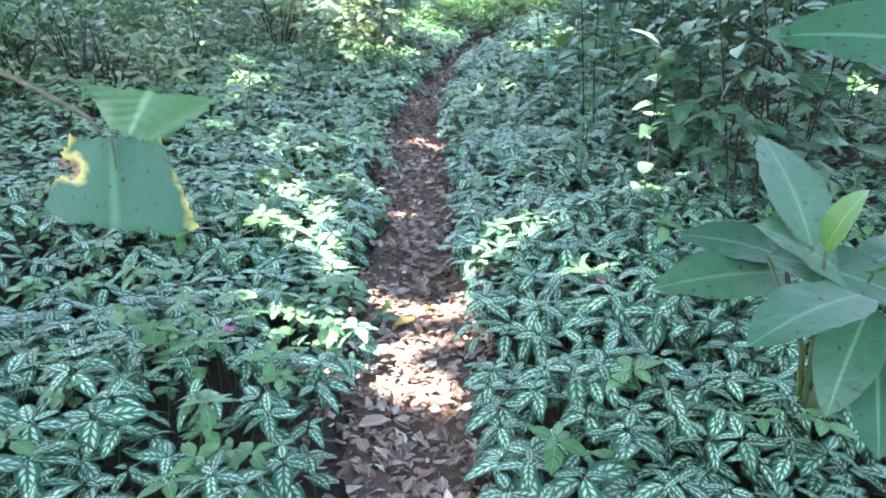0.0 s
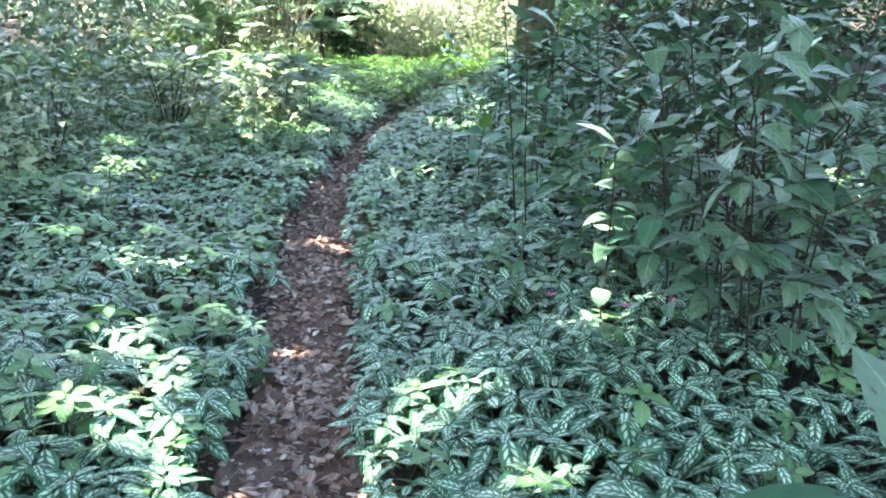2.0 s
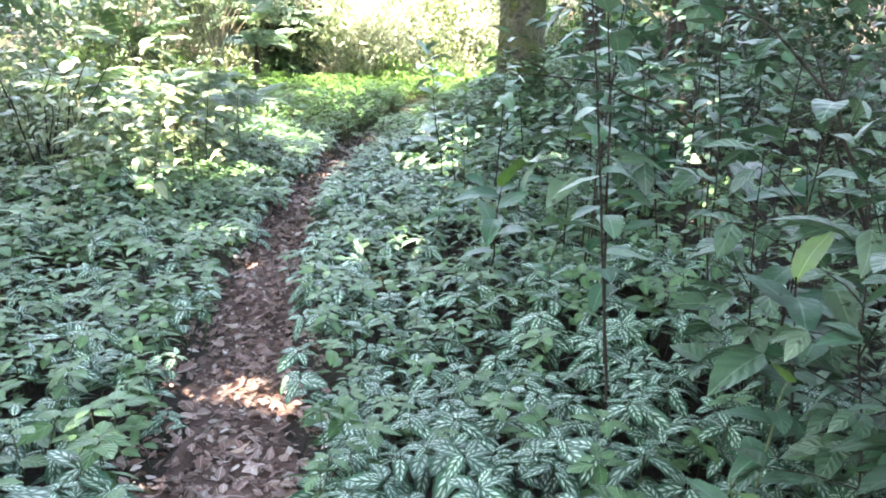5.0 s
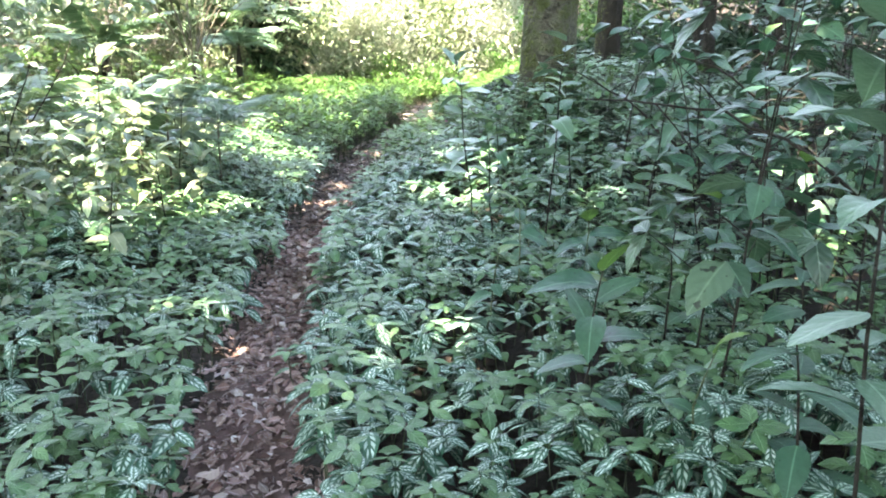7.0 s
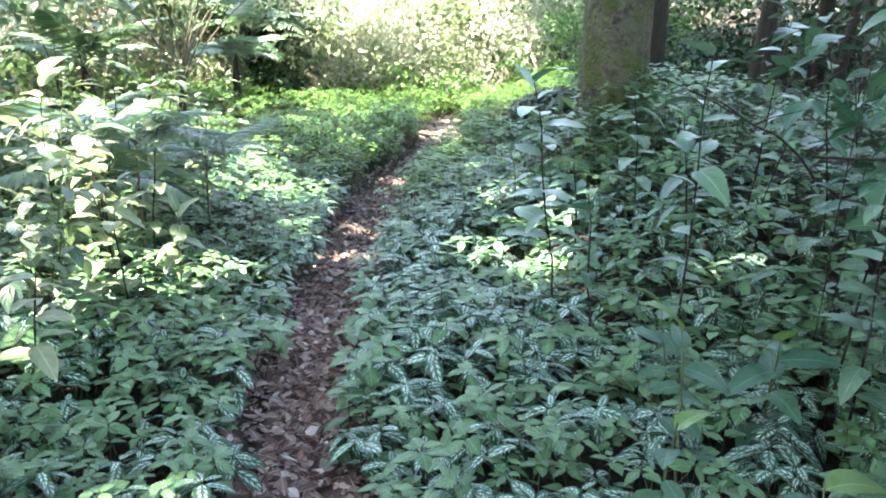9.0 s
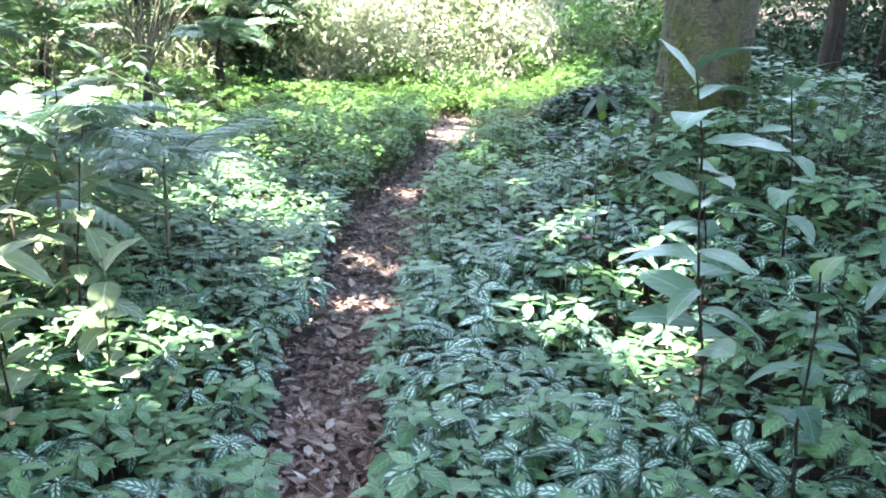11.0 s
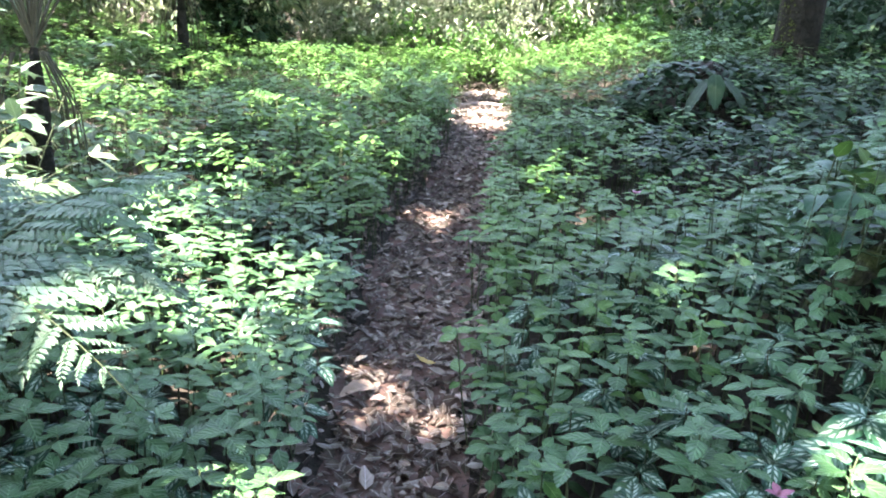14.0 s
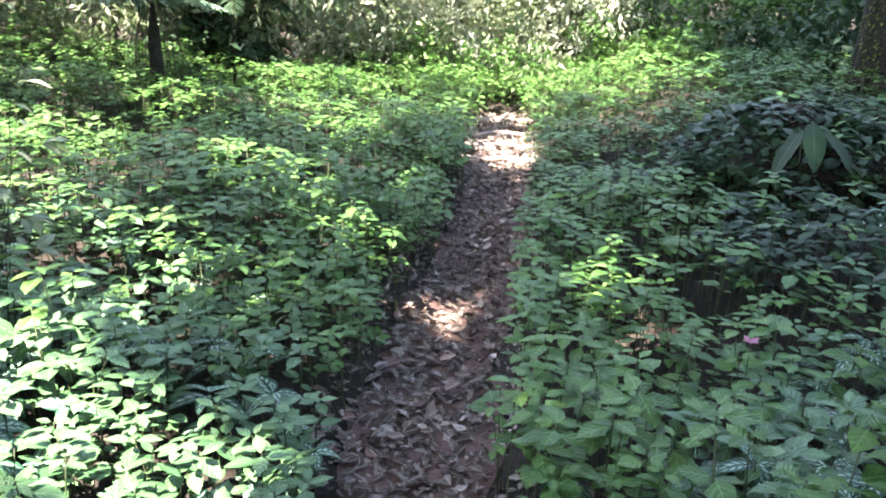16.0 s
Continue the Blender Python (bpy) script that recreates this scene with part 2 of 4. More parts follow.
TWIG = rough_material("brown_twig", [(0.3, (0.045, 0.042, 0.03)), (0.7, (0.12, 0.11, 0.075))], 25, 0.8, 0.4, 0.004)
SOIL = rough_material("forest_soil", [(0.3, (0.012, 0.010, 0.008)), (0.7, (0.038, 0.032, 0.025))], 2.5, 0.95, 0.8, 0.03, fine=40)
TRAIL = rough_material("trodden_soil", [(0.3, (0.05, 0.032, 0.027)), (0.7, (0.20, 0.13, 0.115))], 5, 0.92, 0.7, 0.02, fine=70)
BARK = rough_material("mossy_bark", [(0.34, (0.012, 0.012, 0.008)), (0.48, (0.065, 0.066, 0.046)), (0.6, (0.11, 0.114, 0.082)), (0.7, (0.27, 0.27, 0.225))], 9, 0.95, 1.0, 0.09, fine=38, spots=(0.06, 0.085, 0.02), spot_scale=4.5)
BAREROOT = rough_material("bare_root", [(0.3, (0.16, 0.13, 0.11)), (0.7, (0.34, 0.30, 0.27))], 8, 0.85, 0.5, 0.01)
MOSS = leaf_material("moss_tuft", [(0.045, 0.063, 0.015), (0.075, 0.102, 0.022), (0.105, 0.135, 0.038)], rough=0.8, spec=0.2)
# dark bark, its colour lowered further to carry the shade
DARKSHADEBARK = rough_material("dark_shaded_bark", [(0.3, (0.007, 0.007, 0.005)), (0.7, (0.03, 0.026, 0.019))], 9, 0.95, 1.0, 0.05, fine=50)


# ---- mesh building ----
class Heap:
    """Gathers many small triangle pieces and turns them into one mesh."""

    def __init__(self):
        self.v, self.t, self.uv, self.n = [], [], [], 0

    def add(self, shape, mats):
        v, t, uv = shape
        mats = np.asarray(mats, float).reshape(-1, 4, 4)
        k, n = len(mats), len(v)
        if not k:
            return self
        p = np.einsum("kij,nj->kni", mats[:, :3, :3], v) + mats[:, None, :3, 3]
        self.v.append(p.reshape(-1, 3))
        self.t.append((t[None] + (np.arange(k) * n)[:, None, None] + self.n).reshape(-1, 3))
        self.uv.append(np.tile(uv, (k, 1)))
        self.n += k * n
        return self

    def shape(self):
        return np.concatenate(self.v), np.concatenate(self.t), np.concatenate(self.uv)

    def mesh(self, name, material):
        return mesh_of(name, self.shape(), material)


def mesh_of(name, shape, material):
    v, t, uv = shape
    me = bpy.data.meshes.new(name)
    me.vertices.add(len(v))
    me.vertices.foreach_set("co", np.asarray(v, np.float32).ravel())
    me.loops.add(len(t) * 3)
    me.loops.foreach_set("vertex_index", np.asarray(t, np.int32).ravel())
    me.polygons.add(len(t))
    me.polygons.foreach_set("loop_start", np.arange(0, len(t) * 3, 3, dtype=np.int32))
    me.uv_layers.new(name="UVMap")
    me.uv_layers[0].data.foreach_set("uv", np.asarray(uv, np.float32)[np.asarray(t).ravel()].ravel())
    me.polygons.foreach_set("use_smooth", np.ones(len(t), bool))
    me.materials.append(material)
    me.update(calc_edges=True)
    me.validate()
    return me


def part(name, shape, material, parent=None, label=""):
    """One mesh object, under its thing or part."""
    ob = new(name, shape if isinstance(shape, bpy.types.Mesh) else mesh_of(name, shape, material))
    if parent is not None:
        ob.parent = parent
    return tagged(ob, label)


def leaf(length, width, n=4, fold=0.25, droop=0.25, peak=0.42, wavy=0.0, seed=0, full=0.85):
    """A leaf from the origin along +y, face up, folded at its midrib and drooping to its tip."""
    r = np.random.default_rng(seed)
    v, uv, t = [(0, 0, 0)], [(0, 0.5)], []
    for i in range(1, n):
        u = i / n
        e = math.log(0.5) / math.log(peak)
        w = width / 2 * math.sin(math.pi * u**e) ** full
        y, z = length * u * (1 - 0.12 * droop * u), -length * droop * u * u
        for s in (-1, 0, 1):
            v.append((s * w, y, z + abs(s) * w * fold + wavy * length * (r.random() - 0.5) * abs(s)))
            uv.append((u, 0.5 + 0.5 * s))
    v.append((0, length * (1 - 0.12 * droop), -length * droop))
    uv.append((1, 0.5))
    t += [(0, 2, 1), (0, 3, 2)]
    for i in range(n - 2):
        a, b = 1 + 3 * i, 4 + 3 * i
        for k in (0, 1):
            t += [(a + k, a + k + 1, b + k + 1), (a + k, b + k + 1, b + k)]
    a, tip = 1 + 3 * (n - 2), len(v) - 1
    t += [(a, a + 1, tip), (a + 1, a + 2, tip)]
    return np.array(v, float), np.array(t), np.array(uv, float)


def tube(points, radii, sides=6):
    """A bent, tapering round stem through the points."""
    pts = np.asarray(points, float)
    n = len(pts)
    rad = np.interp(np.linspace(0, 1, n), np.linspace(0, 1, len(radii)), radii)
    v, uv, t = [], [], []
    for i in range(n):
        d = Vector(pts[min(i + 1, n - 1)] - pts[max(i - 1, 0)]).normalized()
        q = d.to_track_quat("Z", "X")
        for k in range(sides):
            a = 2 * math.pi * k / sides
            v.append(pts[i] + np.array(q @ Vector((math.cos(a), math.sin(a), 0))) * rad[i])
            uv.append((i / (n - 1), k / sides))
    for i in range(n - 1):
        for k in range(sides):
            a, b = i * sides + k, i * sides + (k + 1) % sides
            t += [(a, b, b + sides), (a, b + sides, a + sides)]
    v.append(pts[-1])
    uv.append((1, 0.5))
    for k in range(sides):
        t.append(((n - 1) * sides + k, (n - 1) * sides + (k + 1) % sides, len(v) - 1))
    return np.array(v), np.array(t), np.array(uv, float)


def mats_for(x, y, z, yaw, tilt=0.0, lean=0.0, size=1.0):
    """Many poses at once: size, then tilt up about x, lean about y, and turn about z; radians."""
    x, y, z, yaw, tilt, lean, size = np.broadcast_arrays(*[np.asarray(a, float) for a in (x, y, z, yaw, tilt, lean, size)])
    cx, sx, cy, sy, cz, sz = np.cos(tilt), np.sin(tilt), np.cos(lean), np.sin(lean), np.cos(yaw), np.sin(yaw)
    m = np.zeros((x.size, 4, 4))
    r = [
        [cz * cy, cz * sy * sx - sz * cx, cz * sy * cx + sz * sx],
        [sz * cy, sz * sy * sx + cz * cx, sz * sy * cx - cz * sx],
        [-sy, cy * sx, cy * cx],
    ]
    for i in range(3):
        for j in range(3):
            m[:, i, j] = (r[i][j] * size).ravel()
    m[:, 0, 3], m[:, 1, 3], m[:, 2, 3], m[:, 3, 3] = x.ravel(), y.ravel(), z.ravel(), 1
    return m


def rosette(seed, size, pairs=3, slim=0.5, n=4, height=0.2, hang=1.0):
    """A low plant: a short stem with crossed pairs of leaves at its top, and smaller ones below. Leaves and stem apart."""
    r = np.random.default_rng(seed)
    heap, turn = Heap(), r.random() * 6
    spec = []
    for i in range(pairs):
        big = size * (1.0, 0.82, 0.55, 0.6)[i]
        h = height * (1.0, 1.04, 1.08, 0.62)[i]
        for k in (0, 1):
            spec.append((big * r.uniform(0.85, 1.1), h, turn + i * math.pi / 2 + k * math.pi + r.normal(0, 0.18), r.normal(0.03 + 0.10 * i * (i < 3), 0.13)))
    if r.random() < 0.95:
        for k in range(2):
            spec.append((size * r.uniform(0.8, 1.05), height * 0.68, r.random() * 6.28, r.normal(0.1, 0.15)))
    leaves = []
    for j, (big, h, yaw, up) in enumerate(spec):
        shape = leaf(big, big * slim * r.uniform(0.9, 1.12), n, r.uniform(0.02, 0.18), hang * r.uniform(0.12, 0.42), seed=seed * 31 + j)
        m = mats_for(0.008 * -math.sin(yaw), 0.008 * math.cos(yaw), h, yaw, up, r.normal(0, 0.15))
        heap.add(shape, m)
        leaves.append((shape, m))
    stem = tube([(0.0, 0.0, -0.06), (r.normal(0, 0.008), r.normal(0, 0.008), height * 0.5), (0, 0, height * 1.08)], (0.0035, 0.002), 3)
    return heap.shape(), stem, leaves


def scatter(rng, n, x0, x1, y0, y1, gap, margin=0.0):
    """Random places off the trail, kept apart by about gap."""
    x, y = rng.uniform(x0, x1, n), rng.uniform(y0, y1, n)
    keep = (y > 20.7) | (np.abs(x - trail_x(y) + 0.03 * np.sin(y * 4.3)) > trail_w(y) / 2 + 0.035 + margin + 0.05 * np.sin(y * 7) * rng.random(n))
    x, y = x[keep], y[keep]
    cells, ok = {}, []
    for i in range(len(x)):
        key = (int(x[i] // gap), int(y[i] // gap))
        near = [j for a in (-1, 0, 1) for b in (-1, 0, 1) for j in cells.get((key[0] + a, key[1] + b), ())]
        if all((x[i] - x[j]) ** 2 + (y[i] - y[j]) ** 2 > gap * gap for j in near):
            cells.setdefault(key, []).append(i)
            ok.append(i)
    return x[ok], y[ok]


# ---- ground and trail ----
def axis(lo, hi, step, reach):
    a = list(np.arange(lo, hi, step))
    s = step
    while a[-1] < reach:
        s *= 1.35
        a.append(a[-1] + s)
    s = step
    while a[0] > -reach:
        s *= 1.35
        a.insert(0, a[0] - s)
    return np.array(a)


def sheet(name, gx, gy, z, material, kind="structure"):
    ny, nx = gx.shape
    v = np.stack([gx, gy, z], -1).reshape(-1, 3)
    i = (np.arange(ny - 1)[:, None] * nx + np.arange(nx - 1)[None]).ravel()
    t = np.concatenate([np.stack([i, i + 1, i + nx + 1], -1), np.stack([i, i + nx + 1, i + nx], -1)])
    return new(name, mesh_of(name, (v, t, v[:, :2] * 0.1), material))


gx, gy = np.meshgrid(axis(-4, 6, 0.1, 900), axis(-2, 26, 0.1, 900))
tagged(sheet("ground", gx, gy, ground_z(gx, gy), SOIL), "dark brown forest soil under the plants", "ground", kind="structure")
ty = np.arange(-6, 20.9, 0.05)
tu = np.linspace(-1, 1, 15)
gy = np.repeat(ty[:, None], 15, 1)
edge = (trail_w(ty) / 2 + 0.03 * np.sin(ty * 6) + 0.02 * np.sin(ty * 13 + 1))[:, None]
gx = trail_x(gy) + edge * tu[None]
trail_relief = 0.012 * np.sin(gx * 21 + gy * 9) * np.sin(gy * 17 - gx * 5)
tagged(sheet("path", gx, gy, ground_z(gx, gy) + 0.005 + 0.5 * np.abs(trail_relief), TRAIL), "narrow trodden reddish brown earth trail", "path", kind="structure")

# ---- low plants along the trail ----
rng = np.random.default_rng(5)


def plant_height(x, y):
    return 0.86 + 0.08 * smooth(6, 13, y) + 0.13 * np.sin(x * 2.3 + y * 1.1) * np.sin(y * 1.9 - x)


def poses(x, y, rng, size=0.2, sink=0.0):
    k = len(x)
    s = rng.uniform(1 - size, 1 + size, k) * plant_height(x, y)
    level = 1 - 0.45 * smooth(9, 12, y)
    return mats_for(x, y, ground_z(x, y) - sink + 0.05 * np.sin(x * 2.1 + y * 2.7) * np.sin(y * 1.6 - x * 2.2), rng.uniform(0, 6.28, k), rng.normal(0, 0.16, k) * level, rng.normal(0, 0.16, k) * level, s)


def cover(name, label, material, kinds, x, y, rng, size=0.2):
    """A carpet of low plants, past counting."""
    heap, stems = Heap(), Heap()
    which = rng.integers(0, len(kinds), len(x))
    m = poses(x, y, rng, size)
    for i, (leaves, stem, _) in enumerate(kinds):
        heap.add(leaves, m[which == i])
        stems.add(stem, m[which == i])
    ob = tagged(new(name, heap.mesh(name, material)), label, "plants", kind="stuff")
    tagged(part("stem_layer", stems.shape(), STEM, ob), kind="stuff")
    return ob


striped_kinds = [rosette(i, 0.128, 3, 0.52, 6, 0.22, 1.5) for i in range(8)]
plain_kinds = [rosette(40 + i, 0.098, 3 + i % 2, 0.56, 4, 0.26) for i in range(7)]
far_kinds = [rosette(60 + i, 0.098, 3 + i % 2, 0.60, 3, 0.29) for i in range(6)]
small_kinds = [rosette(100 + i, 0.084, 3 + i % 2, 0.56, 4, 0.29, 0.55) for i in range(7)]
fresh_kinds = [rosette(80 + i, 0.082, 4, 0.62, 3, 0.38, 0.6) for i in range(6)]

x, y = scatter(rng, 80000, -3.4, 4.2, 0.9, 16.5, 0.061)
near = (np.abs(x - trail_x(y)) < 2.3) & ((y < 13.5) | (rng.random(len(x)) < 0.7))
ox, oy = scatter(rng, 44000, -5.2, 6.0, 0.9, 23.5, 0.078)
outer = (np.abs(ox - trail_x(oy)) >= 2.3) | (oy > 16.5)
x, y = np.concatenate([x[near], ox[outer]]), np.concatenate([y[near], oy[outer]])
s = np.abs(x - trail_x(y))
bare = ((y > 18.5) & (rng.random(len(x)) < 0.06)) | ((s > 3.2) & (rng.random(len(x)) < 0.04)) | (((x - 3.35) / 0.62) ** 2 + ((y - 14.9) / 0.5) ** 2 < 1) & (rng.random(len(x)) < 0.8)
x, y = x[~bare], y[~bare]
s = np.abs(x - trail_x(y))
clumped = (y < 8.5) & (np.sin(x * 9.0 + 2.0 * np.sin(y * 5.0)) * np.sin(y * 8.0 + 1.7 * np.sin(x * 6.0)) > 0.62)
x, y, s = x[~clumped], y[~clumped], s[~clumped]
stripe_share = np.where(x > trail_x(y), 0.95 - 0.42 * smooth(4.5, 7.5, y), 0.75 - 0.36 * smooth(3.5, 6.5, y)) * (1 - 0.7 * smooth(1.6, 3.0, s)) * (1 - 0.55 * smooth(10.5, 12.5, y)) * (1 - smooth(13, 16, y))
fresh_share = smooth(12.9, 15.0, y + 0.6 * np.sin(x * 2) + 1.1 * ((x > trail_x(y)) & (x < 2.9)) - 1.0 * ((x < 0.5) & (x > -1.4)))
pick = rng.random(len(x))
fresh = rng.random(len(x)) < fresh_share
striped = ~fresh & (pick < stripe_share)
plain = ~fresh & ~striped
# the plants beside the trail that stand apart as things of their own
singles = striped & (y > 1.7) & (y < 5.2) & (s < 1.0)
single_at = np.flatnonzero(singles)[:280]
rest = striped.copy()
rest[single_at] = False
plain_at = np.flatnonzero(plain & (y > 5.0) & (y < 11.0) & (s < 0.55))[:230]
plain[plain_at] = False
cover("striped_plants", "low carpet of dark green plants with silver-striped leaves", STRIPED, striped_kinds, x[rest], y[rest], rng)
# plants by the mound swapped to a darkened leaf colour to carry its shade
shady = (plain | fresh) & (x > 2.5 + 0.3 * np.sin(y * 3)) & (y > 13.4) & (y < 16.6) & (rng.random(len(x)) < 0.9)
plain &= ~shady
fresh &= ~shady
cover("dark_plants", "low leafy plants by the mound, shade put into their leaf colour", SHADELEAF, far_kinds, x[shady], y[shady], rng)
close = ((y < 7.5) & (s < 2.0)) | ((y < 15.5) & (s < 1.3))
later = y > 11.0
cover("green_plants", "low carpet of plain mid-green leafy plants", PLAIN, plain_kinds, x[plain & close & ~later], y[plain & close & ~later], rng)
cover("green_plants", "low carpet of small-leaved green plants in flat tiers", PLAIN, small_kinds, x[plain & close & later], y[plain & close & later], rng)
cover("green_plants", "low carpet of plain green leaves further along", PLAIN, far_kinds, x[plain & ~close], y[plain & ~close], rng)
cover("fresh_plants", "bright yellow-green carpet of small-leaved plants", FRESH, fresh_kinds, x[fresh], y[fresh], rng, 0.25)
fx, fy = scatter(rng, 9000, -3.4, 5.5, 13.8, 21.5, 0.16)
cover("fresh_plants", "bright yellow-green undergrowth of small leaves", FRESH, fresh_kinds, fx, fy, rng, 0.3)

ex, ey = scatter(rng, 2600, -0.6, 2.4, 14.2, 18.2, 0.075)
bank = (ex < trail_x(ey)) & (ex > trail_x(ey) - 1.1)
ex, ey = ex[bank], ey[bank]
tall_kinds = [rosette(120 + i, 0.085, 4, 0.58, 4, 0.52) for i in range(5)]
cover("tall_plants", "tall fresh green plants overhanging the bend of the trail", FRESH, tall_kinds, ex, ey, rng, 0.2)

fx, fy = scatter(rng, 900, 1.75, 3.5, 10.9, 12.1, 0.085)
cover("tall_plants", "taller green plants crowding the foot of the tree", PLAIN, [rosette(160 + i, 0.1, 4, 0.55, 4, 0.58) for i in range(5)], fx, fy, rng)

single_kinds = []
for k in range(8):
    _, stem, leaves = striped_kinds[k]
    single_kinds.append((mesh_of("stem", stem, STEM), [(mesh_of("leaf", shape, STRIPED), Matrix(m[0].tolist())) for shape, m in leaves]))
for i, m in zip(single_at, poses(x[single_at], y[single_at], rng)):
    stem, leaves = single_kinds[i % 8]
    ob = tagged(new("striped_plant", stem), "low plant with silver-striped dark green leaves beside the trail", "plant", "striped plants along the trail")
    ob.matrix_world = Matrix(m.tolist())
    for me, lm in leaves:
        p = part("leaf", me, None, ob)
        p.matrix_basis = lm

green_kinds = []
for k in range(7):
    _, stem, leaves = plain_kinds[k]
    green_kinds.append((mesh_of("stem", stem, STEM), [(mesh_of("leaf", shape, PLAIN), Matrix(m[0].tolist())) for shape, m in leaves]))
for i, m in zip(plain_at, poses(x[plain_at], y[plain_at], rng)):
    stem, leaves = green_kinds[i % 7]
    ob = tagged(new("green_plant", stem), "low plain green leafy plant beside the trail", "plant", "green plants along the trail")
    ob.matrix_world = Matrix(m.tolist())
    for me, lm in leaves:
        p = part("leaf", me, None, ob)
        p.matrix_basis = lm

# the carpet goes on behind the start of the walk
back = np.random.default_rng(6)
x, y = scatter(back, 16000, -3.4, 4.2, -3.5, 0.9, 0.075)
mixed = back.random(len(x)) < 0.7
cover("striped_plants", "low carpet of dark green plants with silver-striped leaves", STRIPED, striped_kinds, x[mixed], y[mixed], back)
cover("green_plants", "low carpet of plain mid-green leafy plants", PLAIN, plain_kinds, x[~mixed], y[~mixed], back)

# ---- litter on the trail ----
litter_kinds = [leaf(0.066 + 0.005 * i, 0.036 + 0.003 * i, 4, (-0.5, 0.5, 0.3, -0.3)[i % 4], (0.25, -0.2, 0.1, 0.3)[i % 4], wavy=0.12, seed=300 + i) for i in range(8)]
litter_meshes = [mesh_of("fallen_leaf", k, DEAD) for k in litter_kinds]


def on_trail(n, y0, y1, rng, spread=0.42):
    y = rng.uniform(y0, y1, n)
    x = trail_x(y) + trail_w(y) * np.clip(rng.normal(0, spread, n), -0.75, 0.75)
    return x, y


lx, ly = on_trail(22000, -1.5, 20.8, rng)
few = (ly > 8.5) | (rng.random(len(lx)) < 0.75)
lx, ly = lx[few], ly[few]
lz = ground_z(lx, ly) + 0.012 + 0.02 * rng.random(len(lx))
lm = mats_for(lx, ly, lz, rng.uniform(0, 6.28, len(lx)), rng.normal(0, 0.35, len(lx)), rng.normal(0, 0.4, len(lx)), 0.3 + 0.55 * rng.random(len(lx)) ** 1.3)
which = rng.integers(0, 8, len(lx))
grey_part = rng.random(len(lx)) < smooth(10.0, 12.6, ly)
for chosen, mat, words in ((~grey_part, DEAD, "reddish brown dead leaves strewn on the trail"), (grey_part, GREYDEAD, "grey-brown dead leaves strewn on the trail")):
    heap = Heap()
    for i, k in enumerate(litter_kinds):
        heap.add(k, lm[(which == i) & chosen])
    tagged(new("leaf_litter", heap.mesh("leaf_litter", mat)), words, "leaf litter", kind="stuff")
lx, ly = on_trail(240, 1.7, 15, rng)
for i in range(len(lx)):
    ob = tagged(new("fallen_leaf", litter_meshes[i % 8]), "curled dry brown fallen leaf on the trail", "leaf", "fallen leaves on the trail")
    ob.matrix_world = Matrix(mats_for(lx[i], ly[i], float(ground_z(lx[i], ly[i])) + 0.025, rng.uniform(0, 6.28), rng.normal(0, 0.2), rng.normal(0, 0.25), rng.uniform(0.7, 1.2))[0].tolist())
for i in range(34):
    tx, tyy = (a[0] for a in on_trail(1, 1.7, 15, rng))
    a, l = rng.uniform(0, 3.14), rng.uniform(0.06, 0.22)
    p0 = np.array([tx, tyy, float(ground_z(tx, tyy)) + 0.016])
    d = np.array([math.cos(a), math.sin(a), 0]) * l
    part("twig", tube([p0 - d / 2, p0 + (0.01 * rng.normal(), 0.01 * rng.normal(), 0.006), p0 + d / 2], (0.004, 0.0025), 5), TWIG)
    tagged(scene.collection.objects[-1], "thin dry brown twig lying on the trail", "twig", "twigs on the trail")


for i, ry in enumerate((18.2, 18.75, 19.4, 20.1)):
    rx, w = float(trail_x(ry)), 0.42
    pts = [(rx + w * k, ry + 0.05 * math.sin(5 * k + i), float(ground_z(rx + w * k, ry)) + 0.03 - 0.05 * k * k) for k in np.linspace(-1.1, 1.1, 9)]
    part("root", tube(pts, (0.045, 0.03), 8), BAREROOT)
    tagged(scene.collection.objects[-1], "pale worn root crossing the trail like a step", "root", "roots across the trail")


